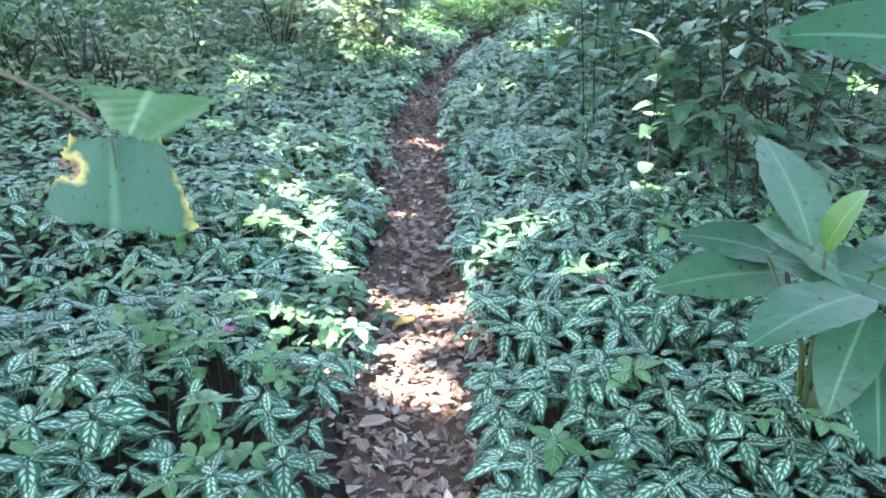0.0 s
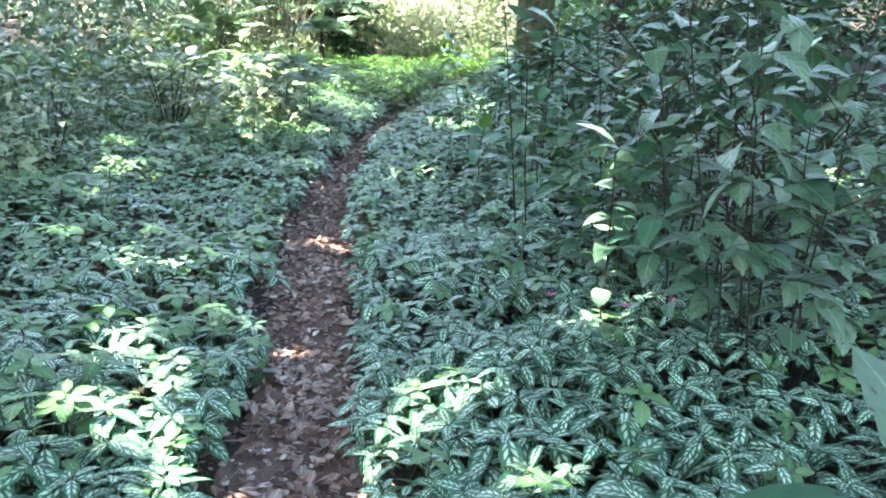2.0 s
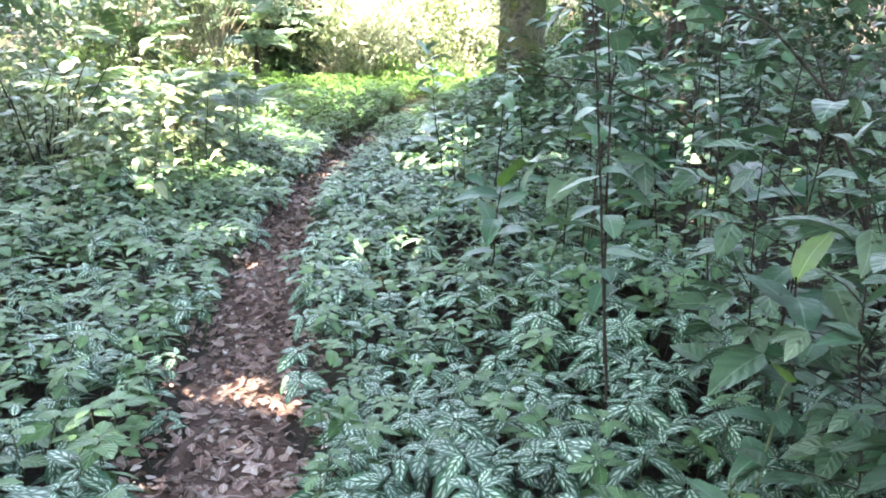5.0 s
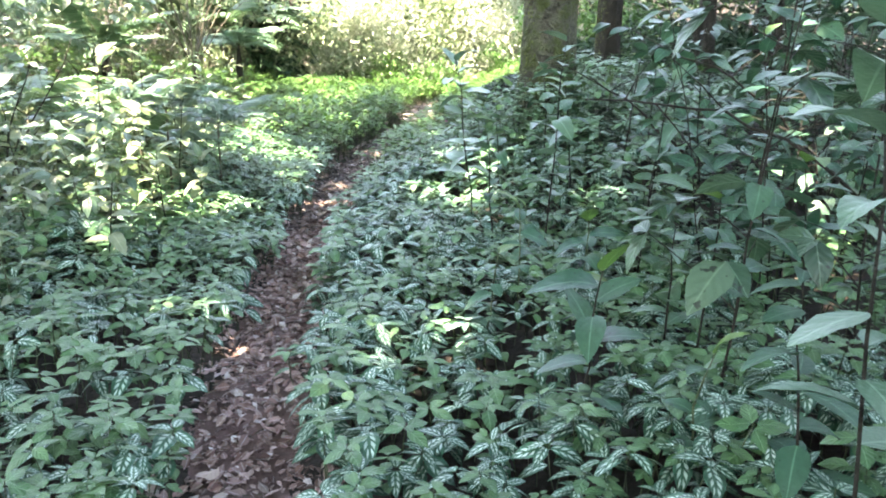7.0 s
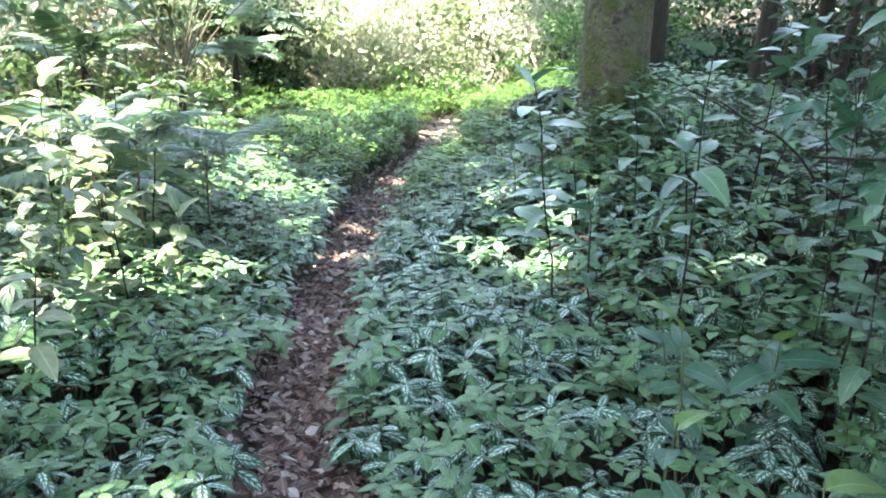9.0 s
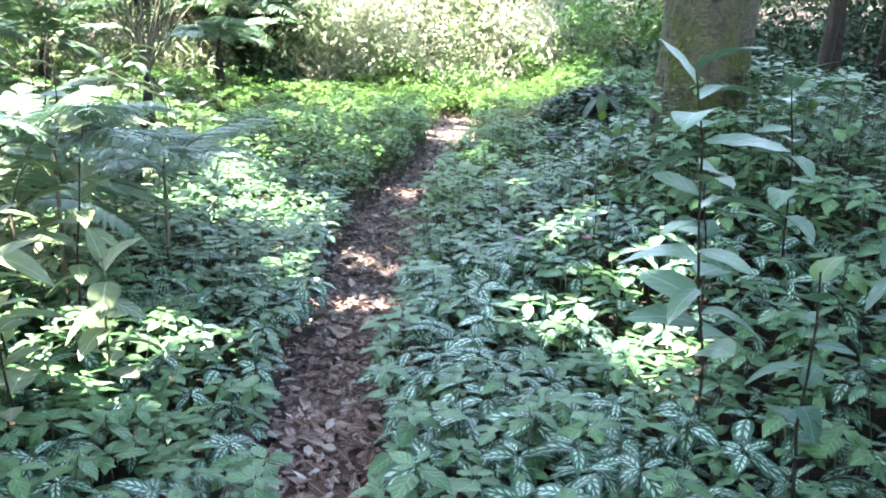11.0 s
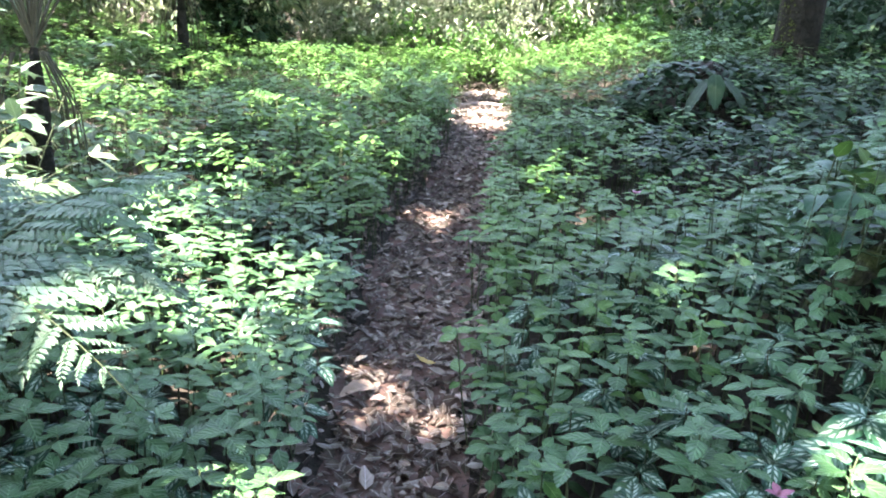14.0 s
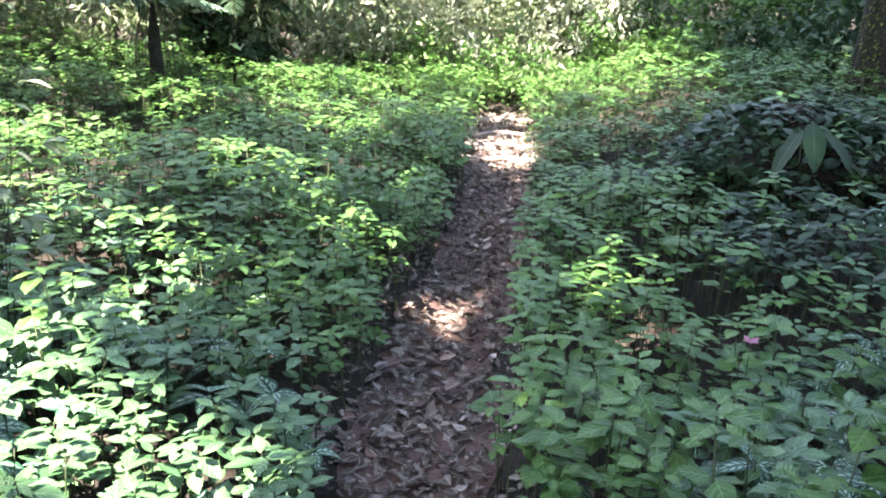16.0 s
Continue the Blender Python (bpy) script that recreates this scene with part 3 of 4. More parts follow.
# ---- shrubs and saplings ----
def sapling(seed, height, leaf_len, slim=0.45, stems=1, leaves=16, material=SHRUB, spread=0.25, bare=0.35, stem_r=0.0042, branchy=True, wood=STEM):
    """A thin-stemmed young shrub: stems, side twigs and leaves set along them. Stands at the origin."""
    r = np.random.default_rng(seed)
    root = new("shrub")
    kinds = [leaf(leaf_len * f, leaf_len * f * slim, 5, r.uniform(0.05, 0.3), r.uniform(0.15, 0.5), wavy=0.04, seed=seed + i) for i, f in enumerate((1, 0.8, 0.62))]
    for k in range(stems):
        a = r.random() * 6.28
        lean = spread * (0.3 + r.random()) * (0.4 if stems == 1 else 1)
        h = height * (1 if k == 0 else r.uniform(0.55, 0.95))
        pts = [np.array([math.cos(a) * (0.03 * stems + lean * h * u**1.5), math.sin(a) * (0.03 * stems + lean * h * u**1.5), h * u - 0.05]) + r.normal(0, 0.008, 3) for u in np.linspace(0, 1, 7)]
        part("stem", tube(pts, (stem_r, stem_r * 0.4), 6), wood, root)
        heap, twigs = Heap(), Heap()
        for i in range(leaves):
            u = bare + (1 - bare) * (i + r.random()) / leaves
            p = np.array([np.interp(u, np.linspace(0, 1, 7), [q[j] for q in pts]) for j in range(3)])
            yaw = i * 2.4 + r.normal(0, 0.4)
            out = r.uniform(0.02, 0.05) if not branchy or u > 0.85 else r.uniform(0.04, 0.28) * height * 0.6
            e = p + np.array([-math.sin(yaw) * out, math.cos(yaw) * out, out * r.uniform(0.1, 0.7)])
            twigs.add(tube([p, (p + e) / 2 + (0, 0, 0.01), e], (0.0028, 0.0016), 3), np.eye(4))
            for j in range(3 if branchy and out > 0.1 else 1):
                ang = yaw + (0, 0.8, -0.8)[j] + r.normal(0, 0.2)
                heap.add(kinds[r.integers(0, 3)], mats_for(*e, ang, r.normal(0.05, 0.3), r.normal(0, 0.3), r.uniform(0.75, 1.15)))
        tagged(part("branchwork", twigs.shape(), wood, root), kind="stuff")
        tagged(part("foliage", heap.shape(), material, root), kind="stuff")
    return root


def put(ob, x, y, turn, size=1.0, lift=0.0):
    ob.matrix_world = pose(x, y, float(ground_z(x, y)) + lift, 0, 0, turn) @ Matrix.Scale(size, 4)
    return ob


def place_copies(kinds, spots, rng, label, category, group):
    used = set()
    for i, (px, py, size) in enumerate(spots):
        k = i % len(kinds)
        m = pose(px, py, float(ground_z(px, py)), 0, 0, rng.uniform(0, 360)) @ Matrix.Scale(size, 4)
        if k in used:
            ob = copy_thing(kinds[k], m)
        else:
            ob = kinds[k]
            ob.matrix_basis = m
            used.add(k)
        tagged(ob, label, category, group)


rng = np.random.default_rng(11)
thicket = [sapling(100 + i, 1.15 + 0.24 * i, 0.165, 0.56, 1 + i % 2, 19, SHADETHICKET if i % 3 else BIGLEAF, 0.2, 0.24, 0.0045, True, DARKSHADEBARK) for i in range(6)]
spots = []
while len(spots) < 58:
    py = 3.6 + 8.6 * rng.random() ** 1.35
    px = trail_x(py) + 1.55 + 3.4 * rng.random() ** 1.3 + 0.5 * (py > 7)
    if math.hypot(px - 2.45, py - 11.95) > 0.8:
        spots.append((float(px), float(py), rng.uniform(0.7, 1.25)))
place_copies(thicket, spots, rng, "thin-stemmed shrub with grey-green leaves in the thicket", "shrub", "shrubs of the thicket")
left_kinds = [sapling(140 + i, 0.8 + 0.2 * i, 0.17, 0.46, 2 + i % 2, 17, SHRUB if i % 3 == 2 else PALE, 0.3, 0.12) for i in range(6)]
spots = []
while len(spots) < 64:
    py = rng.uniform(6.5, 15.0)
    off = 1.25 + 3.0 * rng.random() ** 1.4 + 1.0 * (py < 8.5) + 0.5 * (py > 12.5)
    spots.append((float(trail_x(py) - off), float(py), rng.uniform(0.65, 1.15)))
place_copies(left_kinds, spots, rng, "leafy pale green shrub at the edge of the undergrowth", "shrub", "shrubs beyond the low plants")

sapling_leaves = {}


def leafy_sapling(seed, height, leaf_len, count, blade=BIGLEAF):
    """A slender young plant with few broad leaves, each a part of its own, some of them fresh lime green at the tip."""
    r = np.random.default_rng(seed)
    root = new("sapling")
    a = r.random() * 6.28
    pts = [np.array([math.cos(a), math.sin(a), 0]) * 0.1 * height * u**1.6 + (0, 0, height * u - 0.05) + r.normal(0, 0.006, 3) for u in np.linspace(0, 1, 7)]
    part("stem", tube(pts, (0.006, 0.0025), 6), STEM if height < 0.7 else DARKSHADEBARK, root)
    for i in range(count):
        u = 0.35 + 0.65 * (i + 0.5) / count if count > 6 else 0.6 + 0.4 * (i + 0.5) / count
        p = [np.interp(u, np.linspace(0, 1, 7), [q[j] for q in pts]) for j in range(3)]
        mat = BIGLIME if i >= count - 1 and blade is BIGLEAF else blade
        key = (round(leaf_len, 3), i % 4, mat.name)
        if key not in sapling_leaves:
            sapling_leaves[key] = mesh_of("leaf", leaf(leaf_len, leaf_len * 0.52, 7, (0.1, 0.25, 0.15, 0.3)[i % 4], (0.2, 0.45, 0.35, 0.6)[i % 4], wavy=0.03, seed=seed + i, full=0.7), mat)
        ob = part("leaf", sapling_leaves[key], None, root)
        yaw = i * 2.4 + r.normal(0, 0.3)
        ob.matrix_basis = Matrix(mats_for(*p, yaw, r.normal(0.25 + 0.5 * (u > 0.92), 0.25), r.normal(0, 0.2), r.uniform(0.7, 1.2))[0].tolist())
    return root


# saplings that stand free among the low plants
for px, py, h, ll, n, seed in (
    (0.83, 4.46, 0.62, 0.12, 7, 1), (1.12, 4.07, 1.05, 0.17, 11, 2), (1.02, 5.52, 1.9, 0.12, 12, 3), (1.17, 5.88, 1.75, 0.20, 16, 4), (1.45, 6.9, 1.6, 0.15, 14, 24), (1.95, 6.6, 1.5, 0.17, 14, 25), (2.2, 7.8, 1.5, 0.16, 14, 26), (1.9, 9.6, 1.0, 0.16, 12, 27), (2.4, 9.9, 1.3, 0.17, 14, 28), (1.55, 10.2, 0.8, 0.15, 10, 29), (1.45, 4.2, 1.1, 0.13, 10, 5),
    (0.83, 7.8, 0.6, 0.12, 8, 6), (1.24, 9.2, 0.85, 0.13, 10, 7), (1.2, 9.6, 1.28, 0.195, 22, 8), (1.83, 8.4, 1.3, 0.12, 12, 9), (1.42, 10.95, 0.65, 0.12, 8, 10),
    (-0.97, 10.4, 0.95, 0.19, 14, 11), (-1.4, 10.9, 1.35, 0.19, 16, 12), (-1.05, 9.15, 0.7, 0.15, 12, 13), (-0.85, 10.05, 0.75, 0.17, 12, 14), (-1.25, 11.5, 1.0, 0.18, 14, 21), (-1.7, 10.0, 1.1, 0.18, 14, 22), (-1.1, 12.4, 0.8, 0.16, 12, 23), (1.6, 7.3, 0.9, 0.12, 10, 15),
    (-0.66, 10.38, 0.68, 0.17, 13, 41), (-0.88, 10.95, 1.1, 0.18, 16, 42), (-1.0, 11.6, 1.0, 0.17, 14, 43), (1.95, 10.3, 1.0, 0.2, 13, 44),
    (1.15, 6.6, 0.6, 0.11, 8, 16), (-1.6, 6.2, 0.65, 0.10, 12, 17), (1.8, 4.0, 1.3, 0.12, 14, 18), (-0.85, 12.9, 0.75, 0.11, 12, 19), (1.75, 6.2, 1.5, 0.12, 14, 20),
    (0.98, 7.05, 0.75, 0.2, 9, 51), (1.08, 8.1, 0.68, 0.14, 8, 52), (1.48, 8.9, 1.45, 0.18, 15, 53), (1.5, 5.2, 0.8, 0.2, 11, 54), (1.25, 5.0, 0.6, 0.16, 9, 55), (1.7, 5.6, 1.0, 0.2, 13, 56),
    (1.35, 6.3, 0.7, 0.18, 9, 57), (1.55, 7.5, 0.7, 0.2, 10, 58), (1.2, 7.6, 0.5, 0.15, 8, 59), (1.75, 8.2, 0.9, 0.2, 12, 60), (1.5, 8.3, 0.6, 0.18, 9, 61), (1.3, 8.6, 0.55, 0.15, 8, 62),
    (1.9, 5.0, 1.2, 0.2, 14, 63), (2.1, 4.6, 1.3, 0.2, 14, 64), (1.6, 4.7, 0.9, 0.18, 12, 65), (2.0, 7.2, 1.0, 0.2, 12, 66), (1.75, 3.7, 0.8, 0.19, 12, 67), (2.0, 4.1, 1.1, 0.2, 14, 68),
):
    ob = leafy_sapling(200 + seed, h, ll, n, PALE if px < -0.6 else GREYLEAF if seed in (2, 8, 28, 44, 4, 25, 9, 53, 58, 60, 64, 67) else BIGLEAF)
    put(ob, px, py, seed * 67)
    tagged(ob, "slender sapling with broad green leaves among low plants", "sapling", "saplings among the low plants")


# taller leafy plants round the foot of the big tree
tr = np.random.default_rng(17)
for i in range(15):
    a = tr.uniform(2.4, 6.0)
    ob = leafy_sapling(260 + i, tr.uniform(0.42, 0.62), 0.13, 9)
    put(ob, 2.56 + math.cos(a) * tr.uniform(0.42, 0.75), 12.08 + math.sin(a) * tr.uniform(0.42, 0.8), i * 50)
    tagged(ob, "leafy young plant at the foot of the tree", "sapling", "plants at the foot of the tree")


# ---- broad-leaved plants close to the trail ----
def broad_leaf_plant(base, leaves, label):
    """leaves: foot and tip of each leaf, its lean in degrees, its width and material."""
    root = new("broad_leaf_plant")
    foot0 = Vector((*base, float(ground_z(*base))))
    root.matrix_world = Matrix.Translation(foot0)
    for i, (foot, tip, lean, width, mat) in enumerate(leaves):
        foot, tip = Vector(foot) - foot0, Vector(tip) - foot0
        d = tip - foot
        part("stalk", tube([(0, 0, -0.04), tuple(Vector((foot.x * 0.25, foot.y * 0.25, foot.z * 0.6))), tuple(foot)], (0.007, 0.004), 6), STEM, root)
        droop = 0.22
        ob = part("leaf", leaf(d.length * 1.02, width * 1.15, 14, 0.14, droop, 0.42, wavy=0.03, seed=500 + i, full=0.66), mat, root)
        yaw = math.degrees(math.atan2(-d.x, d.y))
        rise = math.degrees(math.atan2(d.z, math.hypot(d.x, d.y)) + math.atan(droop))
        ob.matrix_basis = Matrix.Translation(foot) @ pose(0, 0, 0, 0, 0, yaw) @ pose(0, 0, 0, rise) @ pose(0, 0, 0, 0, lean)
    return tagged(root, label, "plant")


broad_leaf_plant((1.06, 1.92), [
    ((0.965, 1.99, 0.665), (0.60, 1.91, 0.63), -26, 0.165, BIGLEAF), ((0.94, 1.56, 0.79), (0.62, 1.36, 0.77), -4, 0.15, BIGLEAF), ((0.95, 1.84, 0.80), (0.917, 2.14, 1.02), 10, 0.17, BIGLEAF), ((0.97, 2.02, 0.70), (0.70, 2.12, 0.72), -20, 0.15, BIGLEAF), ((0.88, 1.93, 0.74), (1.22, 1.72, 0.66), 18, 0.17, BIGLEAF),
    ((0.945, 1.76, 0.82), (1.0, 1.72, 0.98), 30, 0.12, BIGLIME), ((1.12, 1.86, 0.66), (0.80, 1.80, 0.85), -30, 0.18, BIGLEAF), ((1.0, 1.62, 0.74), (0.88, 1.50, 0.52), 0, 0.13, BIGLEAF),
    ((1.10, 1.80, 0.74), (1.22, 1.56, 0.86), 0, 0.14, BIGLIME), ((1.1, 1.75, 0.62), (0.98, 1.45, 0.44), 5, 0.14, BIGLEAF), ((1.12, 1.9, 0.7), (1.42, 2.02, 0.76), 0, 0.15, BIGLEAF),
], "plant with large smooth blue-green leaves beside the trail")
broad_leaf_plant((1.3, 1.78), [
    ((1.18, 1.72, 1.30), (0.763, 1.76, 1.31), -38, 0.19, BIGLEAF), ((1.2, 1.8, 1.16), (1.05, 1.98, 1.28), 10, 0.13, BIGLEAF), ((1.28, 1.76, 1.12), (1.2, 1.5, 1.02), 0, 0.14, BIGLEAF),
    ((1.34, 1.8, 1.2), (1.7, 1.85, 1.2), 0, 0.15, BIGLEAF),
], "tall plant with large insect-bitten green leaves")


# ---- big torn leaf hanging over the low plants ----
def lobe(corners, sag, bulge=0.05, n=26, hole=None):
    """A blade between four corners (left and right of its upper edge, left and right of its lower edge), with ragged edges, soft folds and an eaten hole."""
    a, b, c, d = (np.array(q, float) for q in corners)
    r = np.random.default_rng(77)
    v, uv, t = [], [], []
    for i in range(n):
        for j in range(n):
            u, w = i / (n - 1), j / (n - 1)
            p = (a * (1 - w) + b * w) * (1 - u) + (c * (1 - w) + d * w) * u
            p = p + np.array([0, -1, 0.2]) * sag * (1 - abs(2 * w - 1)) ** 0.8 * (0.35 + 0.65 * u)
            p = p + np.array([0, 0.014, 0]) * math.sin(11 * w + 2 * u) + np.array([0, 0, -bulge]) * math.sin(math.pi * w) ** 0.7 * u * u
            if i in (0, n - 1) or j in (0, n - 1):
                p = p + r.normal(0, 0.005, 3)
            v.append(p)
            uv.append((u, w))
    for i in range(n - 1):
        for j in range(n - 1):
            if hole and math.hypot(i / n - hole[0], j / n - hole[1]) < hole[2] * (1 + 0.35 * math.sin(3.1 * i + 1.7 * j)):
                continue
            k = i * n + j
            t += [(k, k + 1, k + n + 1), (k, k + n + 1, k + n)]
    return np.array(v), np.array(t), np.array(uv, float)


hanging = tagged(new("hanging_leaf"), "big torn green leaf with browned edges hanging from a vine", "leaf")
hanging.matrix_world = pose(-1.35, 2.95, 0.95)
part("lower_lobe", lobe([(-0.11, 0.0, -0.109), (0.256, -0.02, -0.114), (-0.228, -0.1, -0.383), (0.387, -0.1, -0.459)], 0.07, 0.03, hole=(0.42, 0.06, 0.09)), WITHERED, hanging, "blue-green drooping half with yellow-brown rim")
part("upper_lobe", lobe([(-0.074, 0.1, 0.082), (0.472, 0.1, 0.015), (0.025, 0.0, -0.045), (0.254, -0.02, -0.127)], 0.05, 0.02), FERN, hanging, "pale upturned half")
part("midrib", tube([(0.07, -0.045, -0.11), (0.085, -0.075, -0.16), (0.095, -0.10, -0.22)], (0.006, 0.003), 6), TWIG, hanging, "torn brown midrib")
part("vine", tube([(-1.0, 0.25, 0.12), (-0.6, 0.2, 0.16), (-0.4, 0.1, 0.13), (-0.2, 0.05, 0.05), (-0.02, 0.0, -0.04), (0.02, -0.02, -0.1)], (0.014, 0.012, 0.005), 7), TWIG, hanging)
part("vine", tube([(-1.0, 0.25, 0.12), (-1.3, 0.3, 0.0), (-1.5, 0.35, -0.5), (-1.55, 0.35, -0.95)], (0.014, 0.018), 7), TWIG, hanging)


# ---- ferns ----
def frond(seed, length, pairs=20, width=0.36, arch=0.5, n=4, first=0.14):
    """A feathered frond from the origin along +y, arching down to its tip: rachis and leaflets."""
    r = np.random.default_rng(seed)
    us = np.linspace(0, 1, 9)
    pts = [(0, length * u * (1 - 0.18 * arch * u), length * arch * (0.55 * u - 1.1 * u * u)) for u in us]
    rachis = tube(pts, (0.006, 0.0015), 4)
    heap = Heap()
    for i in range(pairs):
        u = first + (0.99 - first) * i / pairs
        p = [np.interp(u, us, [q[k] for q in pts]) for k in range(3)]
        l = width * length * 0.5 * math.sin(math.pi * min(1, 0.12 + 0.95 * u)) ** 0.8 + 0.012
        shape = leaf(l, l * 0.24, n, 0.1, 0.25, 0.3, wavy=0.02, seed=seed + i)
        for s in (-1, 1):
            heap.add(shape, mats_for(*p, -s * (1.25 - 0.45 * u) + r.normal(0, 0.05), r.normal(-0.1, 0.08) - 0.3 * u, 0, 1))
    return rachis, heap.shape()


def lacy_frond(seed, length, pairs=17, width=0.5, arch=0.5):
    """A twice-feathered frond: side fronds set along an arching rachis, each with small leaflets."""
    r = np.random.default_rng(seed)
    us = np.linspace(0, 1, 9)
    pts = [(0, length * u * (1 - 0.18 * arch * u), length * arch * (0.55 * u - 1.1 * u * u)) for u in us]
    mini = Heap()
    for k in range(9):
        w = 0.1 + 0.85 * k / 9
        l = 0.2 * math.sin(math.pi * min(1, 0.25 + 0.75 * w)) + 0.03
        for side in (-1, 1):
            mini.add(leaf(l, l * 0.42, 3, 0.1, 0.25, 0.4, seed=seed + k), mats_for(0, w, -0.16 * w * w, -side * 1.05, r.normal(-0.1, 0.1), 0, 1))
    mini.add(leaf(0.2, 0.07, 3, 0.1, 0.2, seed=seed), mats_for(0, 0.9, -0.15, 0, -0.3, 0, 1))
    stalk = tube([(0, 0, 0), (0, 0.5, -0.04), (0, 0.95, -0.15)], (0.012, 0.004), 3)
    heap = Heap()
    for i in range(pairs):
        u = 0.12 + 0.87 * i / pairs
        p = [np.interp(u, us, [q[k] for q in pts]) for k in range(3)]
        l = width * length * 0.5 * math.sin(math.pi * min(1, 0.16 + 0.9 * u)) ** 0.8 + 0.012
        for side in (-1, 1):
            m = mats_for(*p, -side * (1.25 - 0.4 * u) + r.normal(0, 0.06), r.normal(-0.12, 0.1) - 0.25 * u, r.normal(0, 0.15), l)
            heap.add(mini.shape(), m).add(stalk, m)
    return tube(pts, (0.006, 0.0015), 4), heap.shape()


frond_meshes, shade_fronds, high_fronds, pale_fronds = [], [], [], []
for i in range(4):
    a, b = frond(700 + i, 1.0, 22, 0.42, 0.45 + 0.12 * i)
    frond_meshes.append((mesh_of("rachis", a, STEM), mesh_of("leaflets", b, FERN)))
    # same fronds again, in the colour darkened for shade
    shade_fronds.append((mesh_of("rachis", a, STEM), mesh_of("leaflets", b, SHADEFERN)))
    c, d = lacy_frond(740 + i, 1.0, 17, 0.55, 0.45 + 0.12 * i)
    pale_fronds.append((mesh_of("rachis", c, STEM), mesh_of("leaflets", d, GREYLEAF)))
    a, b = frond(720 + i, 1.0, 18, 0.42, 0.2 + 0.06 * i, first=0.66)
    high_fronds.append((mesh_of("rachis", a, TWIG), mesh_of("leaflets", b, FERN)))


def fern_crown(root, foot, count, length, up, rng, start=0.0, arc=6.28, kinds=frond_meshes):
    for i in range(count):
        rach, lf = kinds[i % 4]
        f = part("frond", rach, None, root)
        yaw = start + arc * (i + 0.3 * rng.random()) / count
        f.matrix_basis = Matrix(mats_for(*foot, yaw, up + rng.normal(0, 0.15), rng.normal(0, 0.12), length * rng.uniform(0.8, 1.15))[0].tolist())
        tagged(part("frond_blade", lf, None, f), kind="stuff")


def tree_fern(x, y, height, length, count, seed, radius=0.09, up=0.9, kinds=None, label="tree fern with a dark fibrous trunk and feathered fronds"):
    r = np.random.default_rng(seed)
    root = new("tree_fern")
    root.matrix_world = pose(x, y, float(ground_z(x, y)))
    bend = r.normal(0, 0.06, 2)
    pts = [(bend[0] * u * u, bend[1] * u * u, -0.1 + (height + 0.1) * u) for u in np.linspace(0, 1, 10)]
    v, t, uv = tube(pts, (radius * 1.5, radius, radius * 0.95, radius * 0.25), 14)
    v = v * (1 + 0.10 * r.normal(size=(len(v), 1)) * (1, 1, 0))
    part("trunk", (v, t, uv), DARKSHADEBARK, root)
    fern_crown(root, (bend[0], bend[1], height), count, length, up, r, kinds=kinds or frond_meshes)
    for k in range(18):
        a = r.random() * 6.28
        d = np.array([math.cos(a), math.sin(a), 0]) * radius * r.uniform(0.9, 1.7)
        p0 = np.array([0, 0, height * 0.98]) + d
        l = r.uniform(0.4, 0.9) * height
        part("dead_stalk", tube([p0, p0 + d * 1.3 - (0, 0, l * 0.4), p0 + d * 1.6 - (0, 0, l)], (0.006, 0.003), 4), TWIG, root)
    return tagged(root, label, "fern", "tree ferns")


def fern(x, y, length, count, seed, up=0.55, lift=0.1, group="ferns by the trail", kinds=frond_meshes, label="green fern with arching feathered fronds"):
    root = new("fern")
    root.matrix_world = pose(x, y, float(ground_z(x, y)))
    part("crown", tube([(0, 0, -0.05), (0, 0, lift + 0.02)], (0.03, 0.015) if lift < 0.5 else (0.012, 0.007), 6), TWIG, root)
    fern_crown(root, (0, 0, lift), count, length, up, np.random.default_rng(seed), kinds=kinds)
    return tagged(root, label, "fern", group)


tree_fern(-1.1, 14.45, 0.95, 1.6, 15, 1, 0.066, 1.2, high_fronds)
tree_fern(-0.82, 19.3, 1.05, 0.95, 11, 2, 0.065, 0.45, pale_fronds)
tree_fern(-2.9, 18.6, 0.7, 1.6, 11, 4, 0.1, 0.5)
for i, (px, py, l, lift) in enumerate(((-0.35, 21.4, 1.3, 1.0), (0.1, 22.2, 1.2, 1.2), (-0.5, 21.9, 1.6, 1.3), (-1.8, 22.6, 1.7, 1.4))):
    # the first two ferns take fronds coloured for shade
    fern(px, py, l, 15, 40 + i, 0.35, lift, "dark ferns at the back", shade_fronds if i < 2 else frond_meshes, "fern with long drooping fronds over a dark hollow")
for i, (px, py, l, lift) in enumerate(((-1.2, 11.3, 0.95, 0.6), (-1.5, 12.6, 1.0, 0.6), (-1.3, 13.3, 0.9, 0.4), (-1.9, 14.0, 1.0, 0.5), (-2.3, 12.2, 1.1, 0.6), (2.25, 11.45, 0.35, 0.1), (2.6, 11.4, 0.4, 0.1))):
    fern(px, py, l, 9, 20 + i, 0.5, lift)


fern(-0.62, 11.8, 0.66, 10, 71, 0.4, 0.68, "pale ferns by the trail", pale_fronds, "pale grey-green fern with feathered fronds on a thin stalk")
fern(-0.95, 11.1, 0.7, 9, 72, 0.5, 0.9, "pale ferns by the trail", pale_fronds, "pale grey-green fern with feathered fronds on a thin stalk")


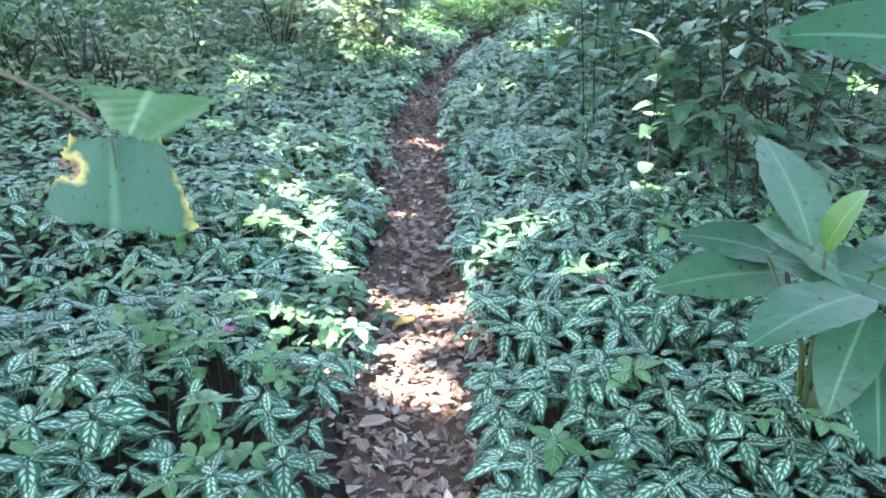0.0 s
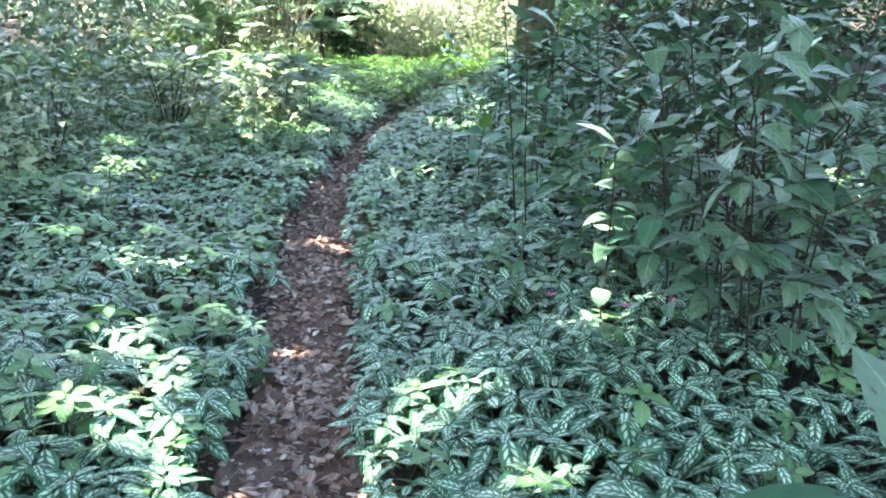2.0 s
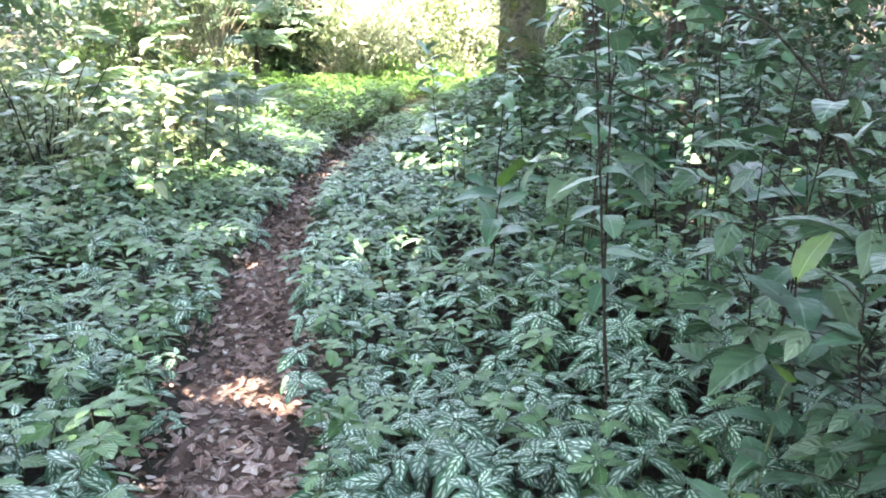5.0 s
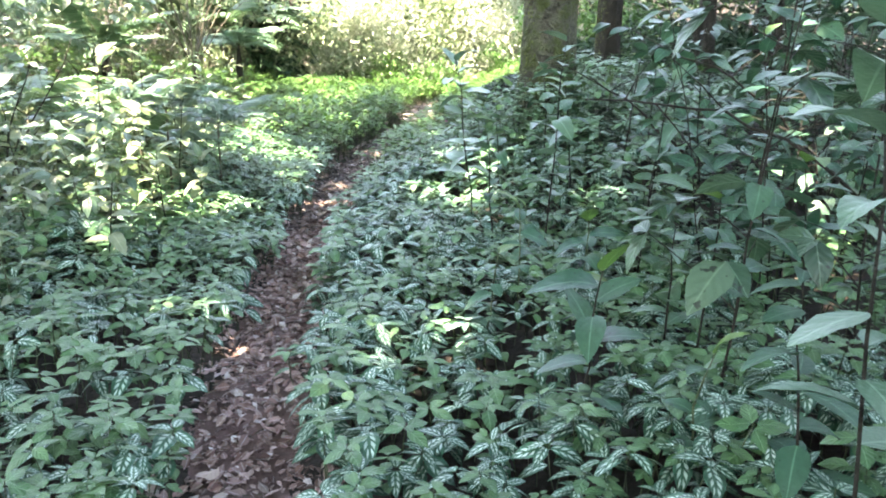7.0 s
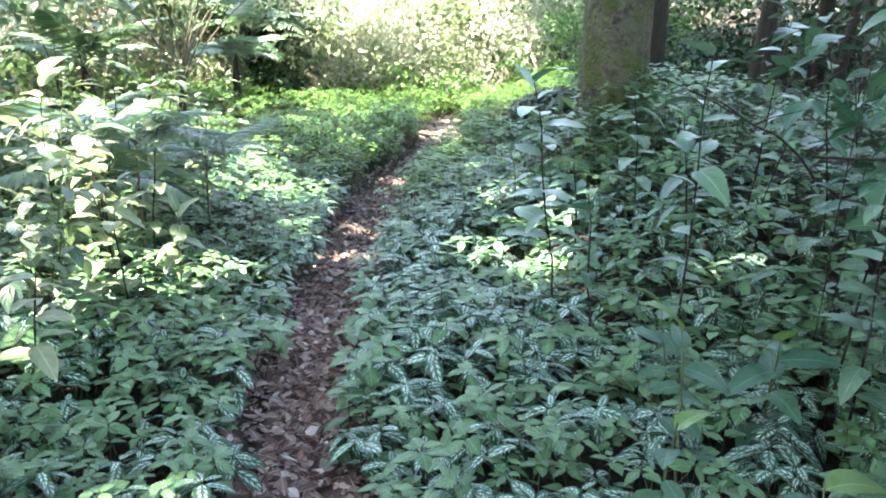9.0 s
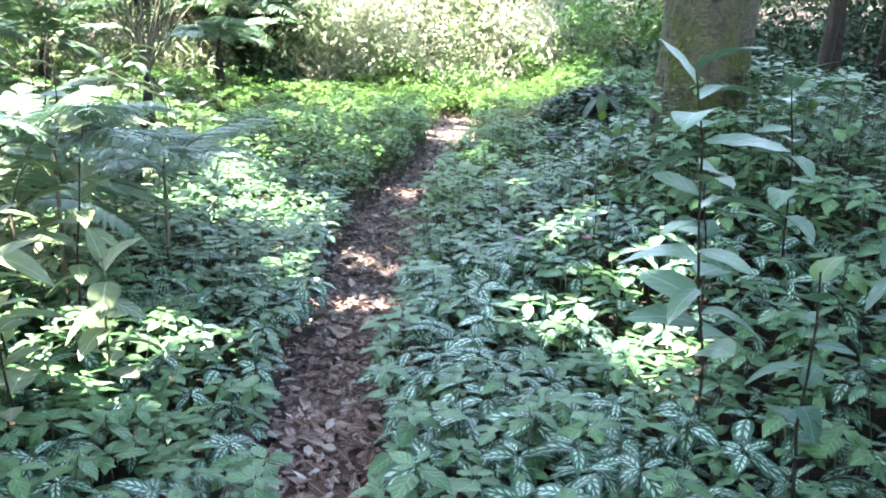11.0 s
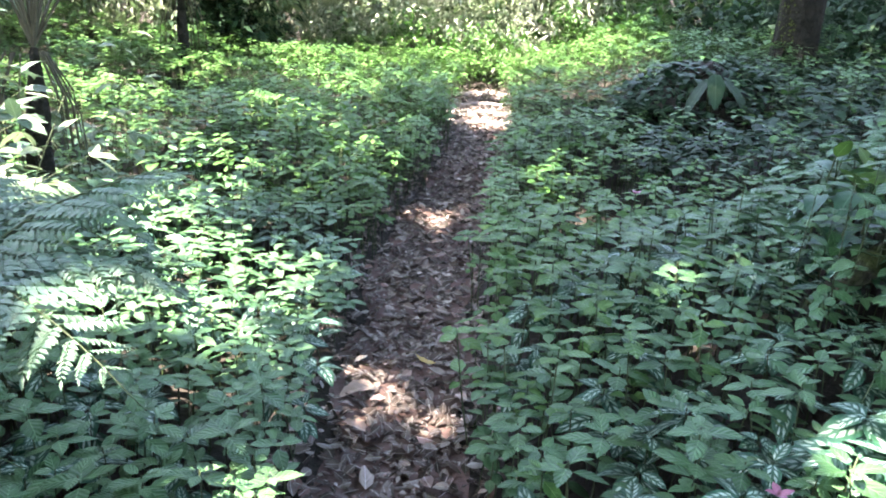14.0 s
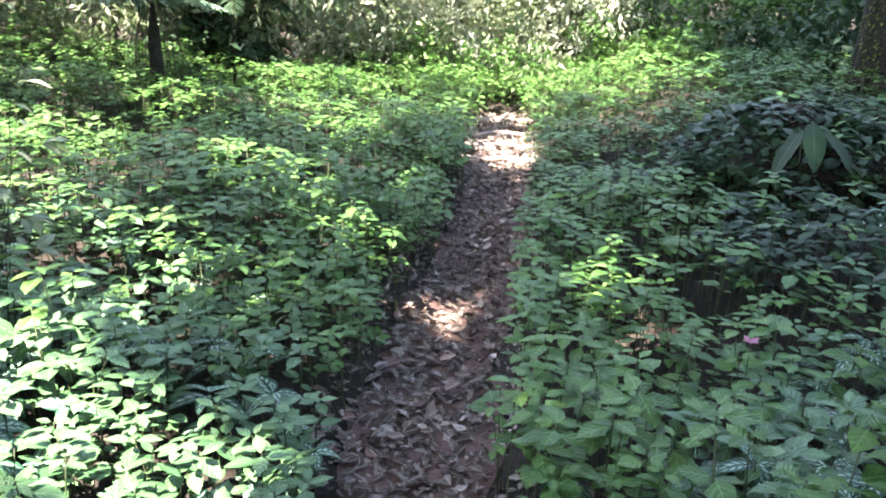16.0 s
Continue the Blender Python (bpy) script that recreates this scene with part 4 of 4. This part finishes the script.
# ---- trees ----
def tree_trunk(x, y, radius, height, seed, material, label, lean=(0.0, 0.0)):
    r = np.random.default_rng(seed)
    n, sides = 46, 40
    v, uv, t = [], [], []
    ph = r.random(6) * 6.28
    for i in range(n):
        u = i / (n - 1)
        z = -0.3 + (height + 0.3) * u**1.3
        flare = 1 + 0.22 * math.exp(-max(z, 0) / 0.3)
        for k in range(sides):
            a = 2 * math.pi * k / sides
            lump = 1 + 0.05 * math.sin(3 * a + ph[0] + z) + 0.04 * math.sin(7 * a + ph[1] + 2.3 * z) + 0.03 * math.sin(13 * a + ph[2] - 3 * z) + 0.1 * math.exp(-max(z, 0) / 0.3) * math.sin(5 * a + ph[3])
            q = radius * flare * lump * (1 - 0.03 * z)
            v.append((math.cos(a) * q + lean[0] * z, math.sin(a) * q + lean[1] * z, z))
            uv.append((u, k / sides))
    for i in range(n - 1):
        for k in range(sides):
            a, b = i * sides + k, i * sides + (k + 1) % sides
            t += [(a, b, b + sides), (a, b + sides, a + sides)]
    root = new("tree")
    root.matrix_world = pose(x, y, float(ground_z(x, y)))
    part("trunk", (np.array(v), np.array(t), np.array(uv)), material, root)
    for k in range(5 if radius > 0.2 else 3):
        a = k * 1.26 + r.random()
        d = np.array([math.cos(a), math.sin(a), 0])
        part("root", tube([d * radius * 0.7 + (0, 0, 0.32), d * radius * 1.25 + (0, 0, 0.1), d * radius * 2.0 + (0, 0, 0.02), d * radius * 2.9 - (0, 0, 0.12)], (radius * 0.3, radius * 0.12), 8), material, root)
    if radius > 0.2:
        m = 2600
        a, z = r.uniform(0, 6.28, m), r.uniform(0.0, 3.0, m)
        keep = np.sin(a * 2 + z * 1.3) + np.sin(a * 3 - z * 2.1) + 0.8 * np.cos(a - 3.4) > 0.5
        a, z = a[keep], z[keep]
        q = radius * 0.98 * (1 - 0.03 * z) * (1 + 0.22 * np.exp(-z / 0.3))
        heap = Heap().add(leaf(0.035, 0.02, 3, 0.2, 0.5), mats_for(np.cos(a) * q + lean[0] * z, np.sin(a) * q, z, a - 1.57 + r.normal(0, 0.5, len(a)), r.normal(-0.5, 0.4, len(a)), 0, r.uniform(0.5, 1.2, len(a))))
        tagged(part("moss", heap.shape(), MOSS, root, "soft olive green moss"), kind="stuff")
    return tagged(root, label, "tree")


big_tree = tree_trunk(2.53, 12.08, 0.265, 7.5, 3, BARK, "thick tree trunk with mossy light brown bark")
# shade on the far stems comes from the lowered bark colour
dark_tree = tree_trunk(5.26, 17.0, 0.205, 8, 4, DARKSHADEBARK, "dark brown tree trunk, bark darkened further for deep shade")
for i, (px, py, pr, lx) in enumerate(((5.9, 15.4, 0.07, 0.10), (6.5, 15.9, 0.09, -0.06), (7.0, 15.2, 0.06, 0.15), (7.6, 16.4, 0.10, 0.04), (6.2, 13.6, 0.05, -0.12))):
    tagged(tree_trunk(px, py, pr, 6, 30 + i, DARKSHADEBARK, "slim dark leaning tree stem, shade put into its bark colour", (lx, 0.0)), group="slim dark stems")

# ---- backdrop woods ----
rng = np.random.default_rng(21)
clump_leaf = [leaf(0.16, 0.08, 2, 0.2, 0.3, seed=900 + i) for i in range(3)]
blade_leaf = [leaf(0.22, 0.055, 3, 0.2, 0.55, 0.35, seed=920 + i) for i in range(3)]


def leaf_cloud(name, label, material, centres, per, radius, size, rng, kinds=clump_leaf, flat=0.7):
    heap = Heap()
    c = np.repeat(np.asarray(centres, float), per, 0)
    d = rng.normal(size=c.shape)
    d /= np.linalg.norm(d, axis=1)[:, None]
    c = c + d * (rng.random((len(c), 1)) ** 0.5) * radius * (1, 1, flat)
    which = rng.integers(0, len(kinds), len(c))
    m = mats_for(c[:, 0], c[:, 1], c[:, 2], rng.uniform(0, 6.28, len(c)), rng.normal(-0.2, 0.5, len(c)), rng.normal(0, 0.5, len(c)), size * rng.uniform(0.6, 1.3, len(c)))
    for i, k in enumerate(kinds):
        heap.add(k, m[which == i])
    return tagged(new(name, heap.mesh(name, material)), label, "bushes", kind="stuff")


def band(n, x0, x1, y0, y1, z0, z1, rng):
    px, py = rng.uniform(x0, x1, n), rng.uniform(y0, y1, n)
    return np.stack([px, py, ground_z(px, py) + rng.uniform(z0, z1, n)], -1)


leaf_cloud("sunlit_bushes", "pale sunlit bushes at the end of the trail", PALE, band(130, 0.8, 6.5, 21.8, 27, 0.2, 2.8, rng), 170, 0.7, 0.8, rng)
# these two clouds use the leaf colour whitened for sunlight
leaf_cloud("sunlit_bushes", "pale drooping narrow-leaved bushes, full sun put into their colour", SUNSTRAW, band(105, 1.3, 6.4, 21.7, 25.0, 0.2, 2.3, rng), 270, 0.6, 0.55, rng, blade_leaf, 0.9)
leaf_cloud("sunlit_bushes", "drooping straw-leaved bush mound, whitened for full sun", SUNSTRAW, band(26, 0.75, 2.0, 21.9, 23.2, 0.2, 1.9, rng), 480, 0.5, 0.48, rng, blade_leaf, 1.0)
leaf_cloud("sunlit_bushes", "mixed green bushes between the pale ones", WOODS, band(48, 2.2, 9.5, 21.9, 25.0, 0.1, 3.0, rng), 150, 0.5, 0.65, rng)
leaf_cloud("sunlit_bushes", "fresh green clumps before the pale bushes", FRESH, band(34, 1.2, 6.5, 21.2, 22.6, 0.0, 0.8, rng), 150, 0.45, 0.5, rng)
leaf_cloud("sunlit_bushes", "yellow-green bushes beside the pale ones", FRESH, band(80, 5.0, 9.5, 19.5, 24.0, 0.0, 1.6, rng), 150, 0.6, 0.7, rng)
# the hollow's shade is leaf colour in these two clouds, dark even in sun
leaf_cloud("hollow_bushes", "low undergrowth at the foot of the back ferns, shade in its colour", SHADEFERN, band(22, -1.4, 0.2, 20.9, 21.9, 0.0, 0.7, rng), 120, 0.45, 0.8, rng)
leaf_cloud("hollow_bushes", "undergrowth behind the ferns, a hollow's shade put into its colour", SHADEFERN, band(26, -1.2, 0.1, 21.9, 23.6, 0.1, 2.0, rng), 130, 0.6, 0.9, rng)
leaf_cloud("hollow_bushes", "grey-green leaves hanging over the dark hollow", PALE, band(84, -4.8, 1.0, 20.9, 23.0, 0.5, 3.4, rng), 170, 0.5, 0.75, rng, blade_leaf, 0.9)
leaf_cloud("far_bushes", "green bushes rising behind the trail", SHRUB, band(170, -9, 16, 24.5, 34, 0.2, 3.4, rng), 150, 0.95, 0.95, rng)
# shade round the far trees is put into the colour of these leaves
leaf_cloud("far_bushes", "undergrowth at the foot of the far trees, coloured as in shade", SHADEFERN, band(90, 5.4, 9.5, 16.2, 19.8, 0.0, 0.9, rng), 90, 0.5, 0.8, rng)
leaf_cloud("far_bushes", "undergrowth beside the far trees, shade in its leaf colour", SHADEFERN, band(260, 6.6, 13, 12.5, 22, 0.1, 3.2, rng), 55, 0.7, 1.1, rng)
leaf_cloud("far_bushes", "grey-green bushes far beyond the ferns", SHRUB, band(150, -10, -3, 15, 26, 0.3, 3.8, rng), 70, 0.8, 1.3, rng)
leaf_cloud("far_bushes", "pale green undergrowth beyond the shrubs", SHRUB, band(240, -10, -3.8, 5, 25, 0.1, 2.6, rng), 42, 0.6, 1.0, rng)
# dark ground behind the thicket: its shade is leaf colour too
leaf_cloud("far_bushes", "undergrowth beyond the thicket with shade put into its leaf colour", SHADEFERN, band(170, 5.2, 10, 1, 13, 0.1, 2.8, rng), 60, 0.6, 1.0, rng)
# ring of tall leaf clumps, added to cut off light from the low sky
ring = rng.uniform(0, 6.28, 620)
rad = rng.uniform(15, 27, 620)
rx, ry = rad * np.cos(ring), 8 + rad * np.sin(ring)
keep = (ry < 16) | (np.abs(rx) > 14)
rc = np.stack([rx, ry, ground_z(rx, ry) + rng.uniform(0, 13, 620)], -1)[keep]
leaf_cloud("far_bushes", "tall pale bushes closing the view", SHRUB, band(150, -9, 7, 27, 34, 0.5, 5.0, rng), 90, 1.0, 1.6, rng)
leaf_cloud("far_bushes", "low leafy undergrowth beyond the shrubs", PLAIN, band(420, -10, -4.2, 3, 16, 0.0, 0.5, rng), 45, 0.5, 1.0, rng)
leaf_cloud("woods", "leafy ring added all around to block low sky light", WOODS, rc, 30, 1.8, 5.0, rng)

# ---- dark mound with hanging leaves ----
mound_z = float(ground_z(3.35, 15.35))
bm = bmesh.new()
bmesh.ops.create_icosphere(bm, subdivisions=4, radius=1)
for v in bm.verts:
    k = 1 + 0.22 * noise.noise(v.co * 2.3) + 0.1 * noise.noise(v.co * 6)
    v.co = Vector((v.co.x * 0.66 * k, v.co.y * 0.52 * k, v.co.z * 0.5 * k + 0.02))
me = bpy.data.meshes.new("mound")
bm.to_mesh(me)
bm.free()
me.materials.append(SOIL)
mound = tagged(new("earth_mound", me), "dark earthen stump mound overgrown with ferns", "mound")
mound.matrix_world = pose(3.38, 15.4, mound_z)
mr = np.random.default_rng(91)
md = mr.normal(size=(1500, 3))
md /= np.linalg.norm(md, axis=1)[:, None]
md = md[md[:, 2] > -0.1] * (0.70, 0.56, 0.53)
heap = Heap().add(leaf(0.085, 0.046, 4, 0.15, 0.4, seed=3), mats_for(md[:, 0], md[:, 1], md[:, 2] + 0.02, np.arctan2(-md[:, 0], md[:, 1]) + mr.normal(0, 0.5, len(md)), mr.normal(-0.4, 0.4, len(md)), mr.normal(0, 0.3, len(md)), mr.uniform(0.6, 1.4, len(md))))
# creeper and mound ferns carry the shade in their leaf colour
tagged(part("creeper", heap.shape(), SHADEFERN, mound, "creeping leaves coloured dark for shade"), kind="stuff")
md = mr.normal(size=(2600, 3))
md /= np.linalg.norm(md, axis=1)[:, None]
md = md[md[:, 2] - 0.35 * md[:, 1] + 0.25 * np.abs(md[:, 0]) > 0.62 + mr.normal(0, 0.12, len(md))] * (0.82, 0.66, 0.56)
heap = Heap().add(leaf(0.08, 0.045, 4, 0.1, 0.3, seed=5), mats_for(md[:, 0], md[:, 1], md[:, 2] + 0.02, mr.uniform(0, 6.28, len(md)), mr.normal(0, 0.2, len(md)), mr.normal(0, 0.2, len(md)), mr.uniform(0.7, 1.3, len(md))))
# overgrowth in the shade-darkened leaf colour
tagged(part("overgrowth", heap.shape(), SHADELEAF, mound, "leaves growing over the top, darkened for shade"), kind="stuff")
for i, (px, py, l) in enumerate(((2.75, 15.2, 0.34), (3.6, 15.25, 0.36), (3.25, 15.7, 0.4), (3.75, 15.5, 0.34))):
    fern(px, py, l, 8, 60 + i, 0.6, 0.3, "ferns on the mound", shade_fronds, "fern overgrowing the earth mound, its fronds coloured for shade")

# leaf colour darkened here as well, for the mound's shade
broad_leaf_plant((3.13, 14.95), [
    ((3.13, 14.92, 1.02), (3.04, 14.72, 0.80), 0, 0.10, SHADELEAF), ((3.20, 14.92, 0.98), (3.30, 14.74, 0.76), 0, 0.11, SHADELEAF), ((3.1, 14.95, 0.98), (2.90, 14.86, 0.72), 0, 0.08, SHADELEAF),
    ((3.2, 14.95, 0.95), (3.50, 14.85, 0.78), 0, 0.08, SHADELEAF),
], "plant with large drooping leaves on the mound, darkened for shade")

# ---- unseen crowns added overhead to shade the trail, gaps cut for sun patches ----
rng = np.random.default_rng(31)
crown_leaf = [leaf(0.55, 0.36, 2, 0.1, 0.2, seed=950 + i) for i in range(2)]
n = 47000
gx, gy, gz = rng.uniform(-9, 12.5, n), rng.uniform(-4, 24.0, n), rng.uniform(11.0, 14.0, n)
k = (gz - 0.3) / SUN_TO.z
cx, cy = gx + SUN_TO.x * k, gy + SUN_TO.y * k
open_sky = np.zeros(n, bool)
rim = np.full(n, 9.0)
for sx, sy, sz, ra, rb in SUN_SPOTS:
    ex, ey = gx - (sx - SUN_TO.x / SUN_TO.z * (sz - 0.3)), gy - (sy - SUN_TO.y / SUN_TO.z * (sz - 0.3))
    wob = 1 + 0.25 * np.sin(3 * np.arctan2(ey, ex) + sx * 5)
    q = np.sqrt((ex / (0.62 * ra * wob)) ** 2 + (ey / (0.62 * rb * wob)) ** 2)
    open_sky |= q < 1
    rim = np.minimum(rim, (q - 1) * 0.62 * min(ra, rb))
open_sky |= (gy > 14.2) & (np.sin(gx * 2.9 + gy) * np.sin(gy * 2.3 - gx * 1.3) > 0.33 + 0.04 * (gx > 0.2) * (gy < 17.5) - 0.22 * (gx < -0.2)) & ((gx < trail_x(gy) - 0.35) | (gy > 17.3) & (gx < 3.7))
open_sky &= rng.random(n) < 0.97
crown_size = np.where(open_sky, 0.35, np.clip(rim / 0.22, 0.3, 1.0)) * np.where(gy > 14.2, 0.85, 1.0)
keep = ~open_sky & (rng.random(n) < 1 - 0.97 * smooth(16.5, 20.5, gy - 8.0 * smooth(5.4, 6.6, gx) + 0.8 * np.sin(gx * 2)))
cm = mats_for(cx[keep], cy[keep], gz[keep], rng.uniform(0, 6.28, keep.sum()), rng.normal(0, 0.4, keep.sum()), rng.normal(0, 0.4, keep.sum()), rng.uniform(0.7, 1.3, keep.sum()) * crown_size[keep])
heap = Heap()
half = len(cm) // 2
crown_leaf = [(v - (0, 0.28, 0), t, uv) for v, t, uv in crown_leaf]
heap.add(crown_leaf[0], cm[:half]).add(crown_leaf[1], cm[half:])
tagged(new("tree_crowns", heap.mesh("tree_crowns", WOODS)), "unseen leaf layer added overhead, with gaps cut for the sun patches", "tree crowns", kind="stuff")

# ---- single fallen leaves, small plants and flowers that stand out ----
rng = np.random.default_rng(41)
TAN = leaf_material("tan_dead_leaf", [(0.36, 0.25, 0.19), (0.46, 0.36, 0.30)], rough=0.7, through_light=0.1, blotch=0.5, spec=0.3)
YELLOW = leaf_material("yellow_dead_leaf", [(0.48, 0.33, 0.08), (0.55, 0.40, 0.14)], rough=0.6, through_light=0.2, blotch=0.4)
PINK = leaf_material("pink_petal", [(0.42, 0.12, 0.22), (0.50, 0.20, 0.30)], rough=0.5, through_light=0.3)
for i, (px, py, size, mat, word) in enumerate((
    (0.40, 12.3, 0.13, TAN, "pale tan"), (0.24, 11.66, 0.12, TAN, "tan"), (0.46, 11.38, 0.14, TAN, "tan"), (0.38, 11.69, 0.11, TAN, "tan"), (0.22, 11.24, 0.12, TAN, "tan"),
    (0.28, 11.2, 0.10, TAN, "tan"), (0.47, 12.6, 0.15, TAN, "large tan"), (0.74, 12.75, 0.09, YELLOW, "yellow"), (1.05, 14.35, 0.10, TAN, "pale"), (-0.30, 4.85, 0.11, TAN, "pale"),
    (-0.22, 5.85, 0.08, TAN, "pale"), (-0.32, 4.25, 0.12, TAN, "pale"), (-0.22, 4.91, 0.08, TAN, "pale"), (-0.23, 4.48, 0.10, TAN, "pale"), (-0.20, 2.87, 0.11, YELLOW, "yellow"),
    (-0.02, 3.02, 0.09, YELLOW, "yellow"), (0.05, 2.55, 0.08, TAN, "pale"), (-0.25, 2.05, 0.09, TAN, "pale"), (-0.05, 7.9, 0.10, TAN, "tan"), (-0.3, 7.2, 0.12, TAN, "tan"),
)):
    me = mesh_of("fallen_leaf", leaf(size, size * 0.5, 8, (0.5, -0.4, 0.3)[i % 3], (0.3, -0.25, 0.15)[i % 3], wavy=0.1, seed=800 + i), mat)
    ob = tagged(new("fallen_leaf", me), word + " curled fallen leaf lying on the trail", "leaf", "fallen leaves on the trail")
    ob.matrix_world = pose(px, py, float(ground_z(px, py)) + 0.04, rng.uniform(-10, 10), rng.uniform(-14, 14), rng.uniform(0, 360))
for i, (px, py, h, ll) in enumerate(((-0.27, 2.92, 0.13, 0.11), (-0.33, 4.1, 0.16, 0.09), (0.10, 8.8, 0.15, 0.09))):
    ob = leafy_sapling(330 + i, h, ll, 6)
    put(ob, px, py, 80 * i)
    tagged(ob, "small green seedling at the edge of the trail", "seedling", "seedlings by the trail")
for i, (px, py, pz) in enumerate(((0.93, 4.22, 0.36), (1.20, 4.0, 0.38), (1.42, 4.05, 0.38), (1.28, 10.75, 0.62), (1.12, 11.2, 0.5), (1.75, 13.2, 0.62), (0.62, 2.75, 0.30), (-0.72, 2.3, 0.32))):
    root = new("flower")
    gz0 = float(ground_z(px, py))
    root.matrix_world = pose(px, py, gz0)
    part("stem", tube([(0, 0, -0.03), (0.01, 0, (pz - gz0) * 0.5), (0, 0, pz - gz0)], (0.003, 0.002), 4), STEM, root)
    for k in range(4):
        ob = part("petal", leaf(0.035, 0.02, 4, 0.2, 0.2, seed=850 + k), PINK, root)
        ob.matrix_basis = pose(0, 0, pz - gz0, 35, 0, 90 * k + 20 * i)
    tagged(root, "small pink flower among the low plants", "flower", "pink flowers")


def bare_branch(points, radius, label):
    """A thin crooked branch with a few side twigs; the first point is its foot in the ground."""
    r = np.random.default_rng(int(abs(points[0][0]) * 100))
    foot = Vector(points[0])
    root = new("branch")
    root.matrix_world = Matrix.Translation(foot)
    pts = [np.array(Vector(p) - foot) for p in points]
    fine = [np.array([np.interp(u, np.linspace(0, 1, len(pts)), [q[k] for q in pts]) for k in range(3)]) + r.normal(0, 0.012, 3) * (u > 0) for u in np.linspace(0, 1, 14)]
    part("limb", tube(fine, (radius, radius * 0.35), 6), DARKSHADEBARK, root)
    for k in (5, 7, 9, 11, 12):
        d = r.normal(0, 0.14, 3) + (0, 0, 0.08)
        part("twig", tube([fine[k], fine[k] + d * 0.6 + (0, 0, 0.01), fine[k] + d * 1.4], (radius * 0.4, 0.0015), 4), DARKSHADEBARK, root)
    return tagged(root, label, "branch", "bare branches in the thicket")


for points in (
    [(2.9, 7.2), (2.4, 7.5, 0.9), (1.9, 7.7, 1.22), (1.35, 8.0, 1.28)], [(3.2, 8.4), (2.7, 8.3, 1.0), (2.2, 8.2, 1.35), (1.7, 8.1, 1.5)],
    [(2.6, 4.9), (2.2, 4.7, 0.7), (1.75, 4.3, 1.05), (1.5, 3.9, 1.35)], [(2.5, 5.9), (2.2, 5.9, 0.8), (1.9, 5.8, 1.3), (1.6, 5.9, 1.6)], [(3.0, 9.6), (2.6, 9.4, 0.8), (2.2, 9.3, 1.1), (1.9, 9.4, 1.3)],
):
    (fx, fy), *others = points
    bare_branch([(fx, fy, float(ground_z(fx, fy)) - 0.05), *others], 0.011, "thin dark leafless branch crossing the thicket")


def twig_clump(x, y, seed, height):
    """A leafless, many-stemmed bush: crooked thin stems that fork once."""
    r = np.random.default_rng(seed)
    root = new("bare_bush")
    root.matrix_world = pose(x, y, float(ground_z(x, y)))
    for k in range(9):
        a, lean = r.uniform(0, 6.28), r.uniform(0.1, 0.6)
        h = height * r.uniform(0.6, 1.1)
        pts = [np.array([math.cos(a) * lean * h * u, math.sin(a) * lean * h * u, h * u - 0.05]) + r.normal(0, 0.02, 3) * u for u in np.linspace(0, 1, 8)]
        stem = part("stem", tube(pts, (0.011, 0.003), 5), DARKSHADEBARK, root)
        for j in (3, 5):
            d = r.normal(0, 0.2, 3) + (0, 0, 0.22)
            part("twig", tube([pts[j], pts[j] + d * 0.5 + (0.01, 0, 0), pts[j] + d], (0.005, 0.0015), 4), DARKSHADEBARK, stem)
    return tagged(root, "leafless dark-stemmed bush among pale shrubs", "bush", "bare bushes")


for i, (px, py, h) in enumerate(((-3.0, 7.0, 0.8), (-3.5, 7.5, 0.9), (-2.6, 7.9, 0.7), (-3.9, 7.1, 0.9), (-2.2, 10.6, 1.3), (-1.7, 13.6, 1.4), (2.3, 5.2, 1.1), (2.7, 6.3, 1.3))):
    twig_clump(px, py, 70 + i, h)
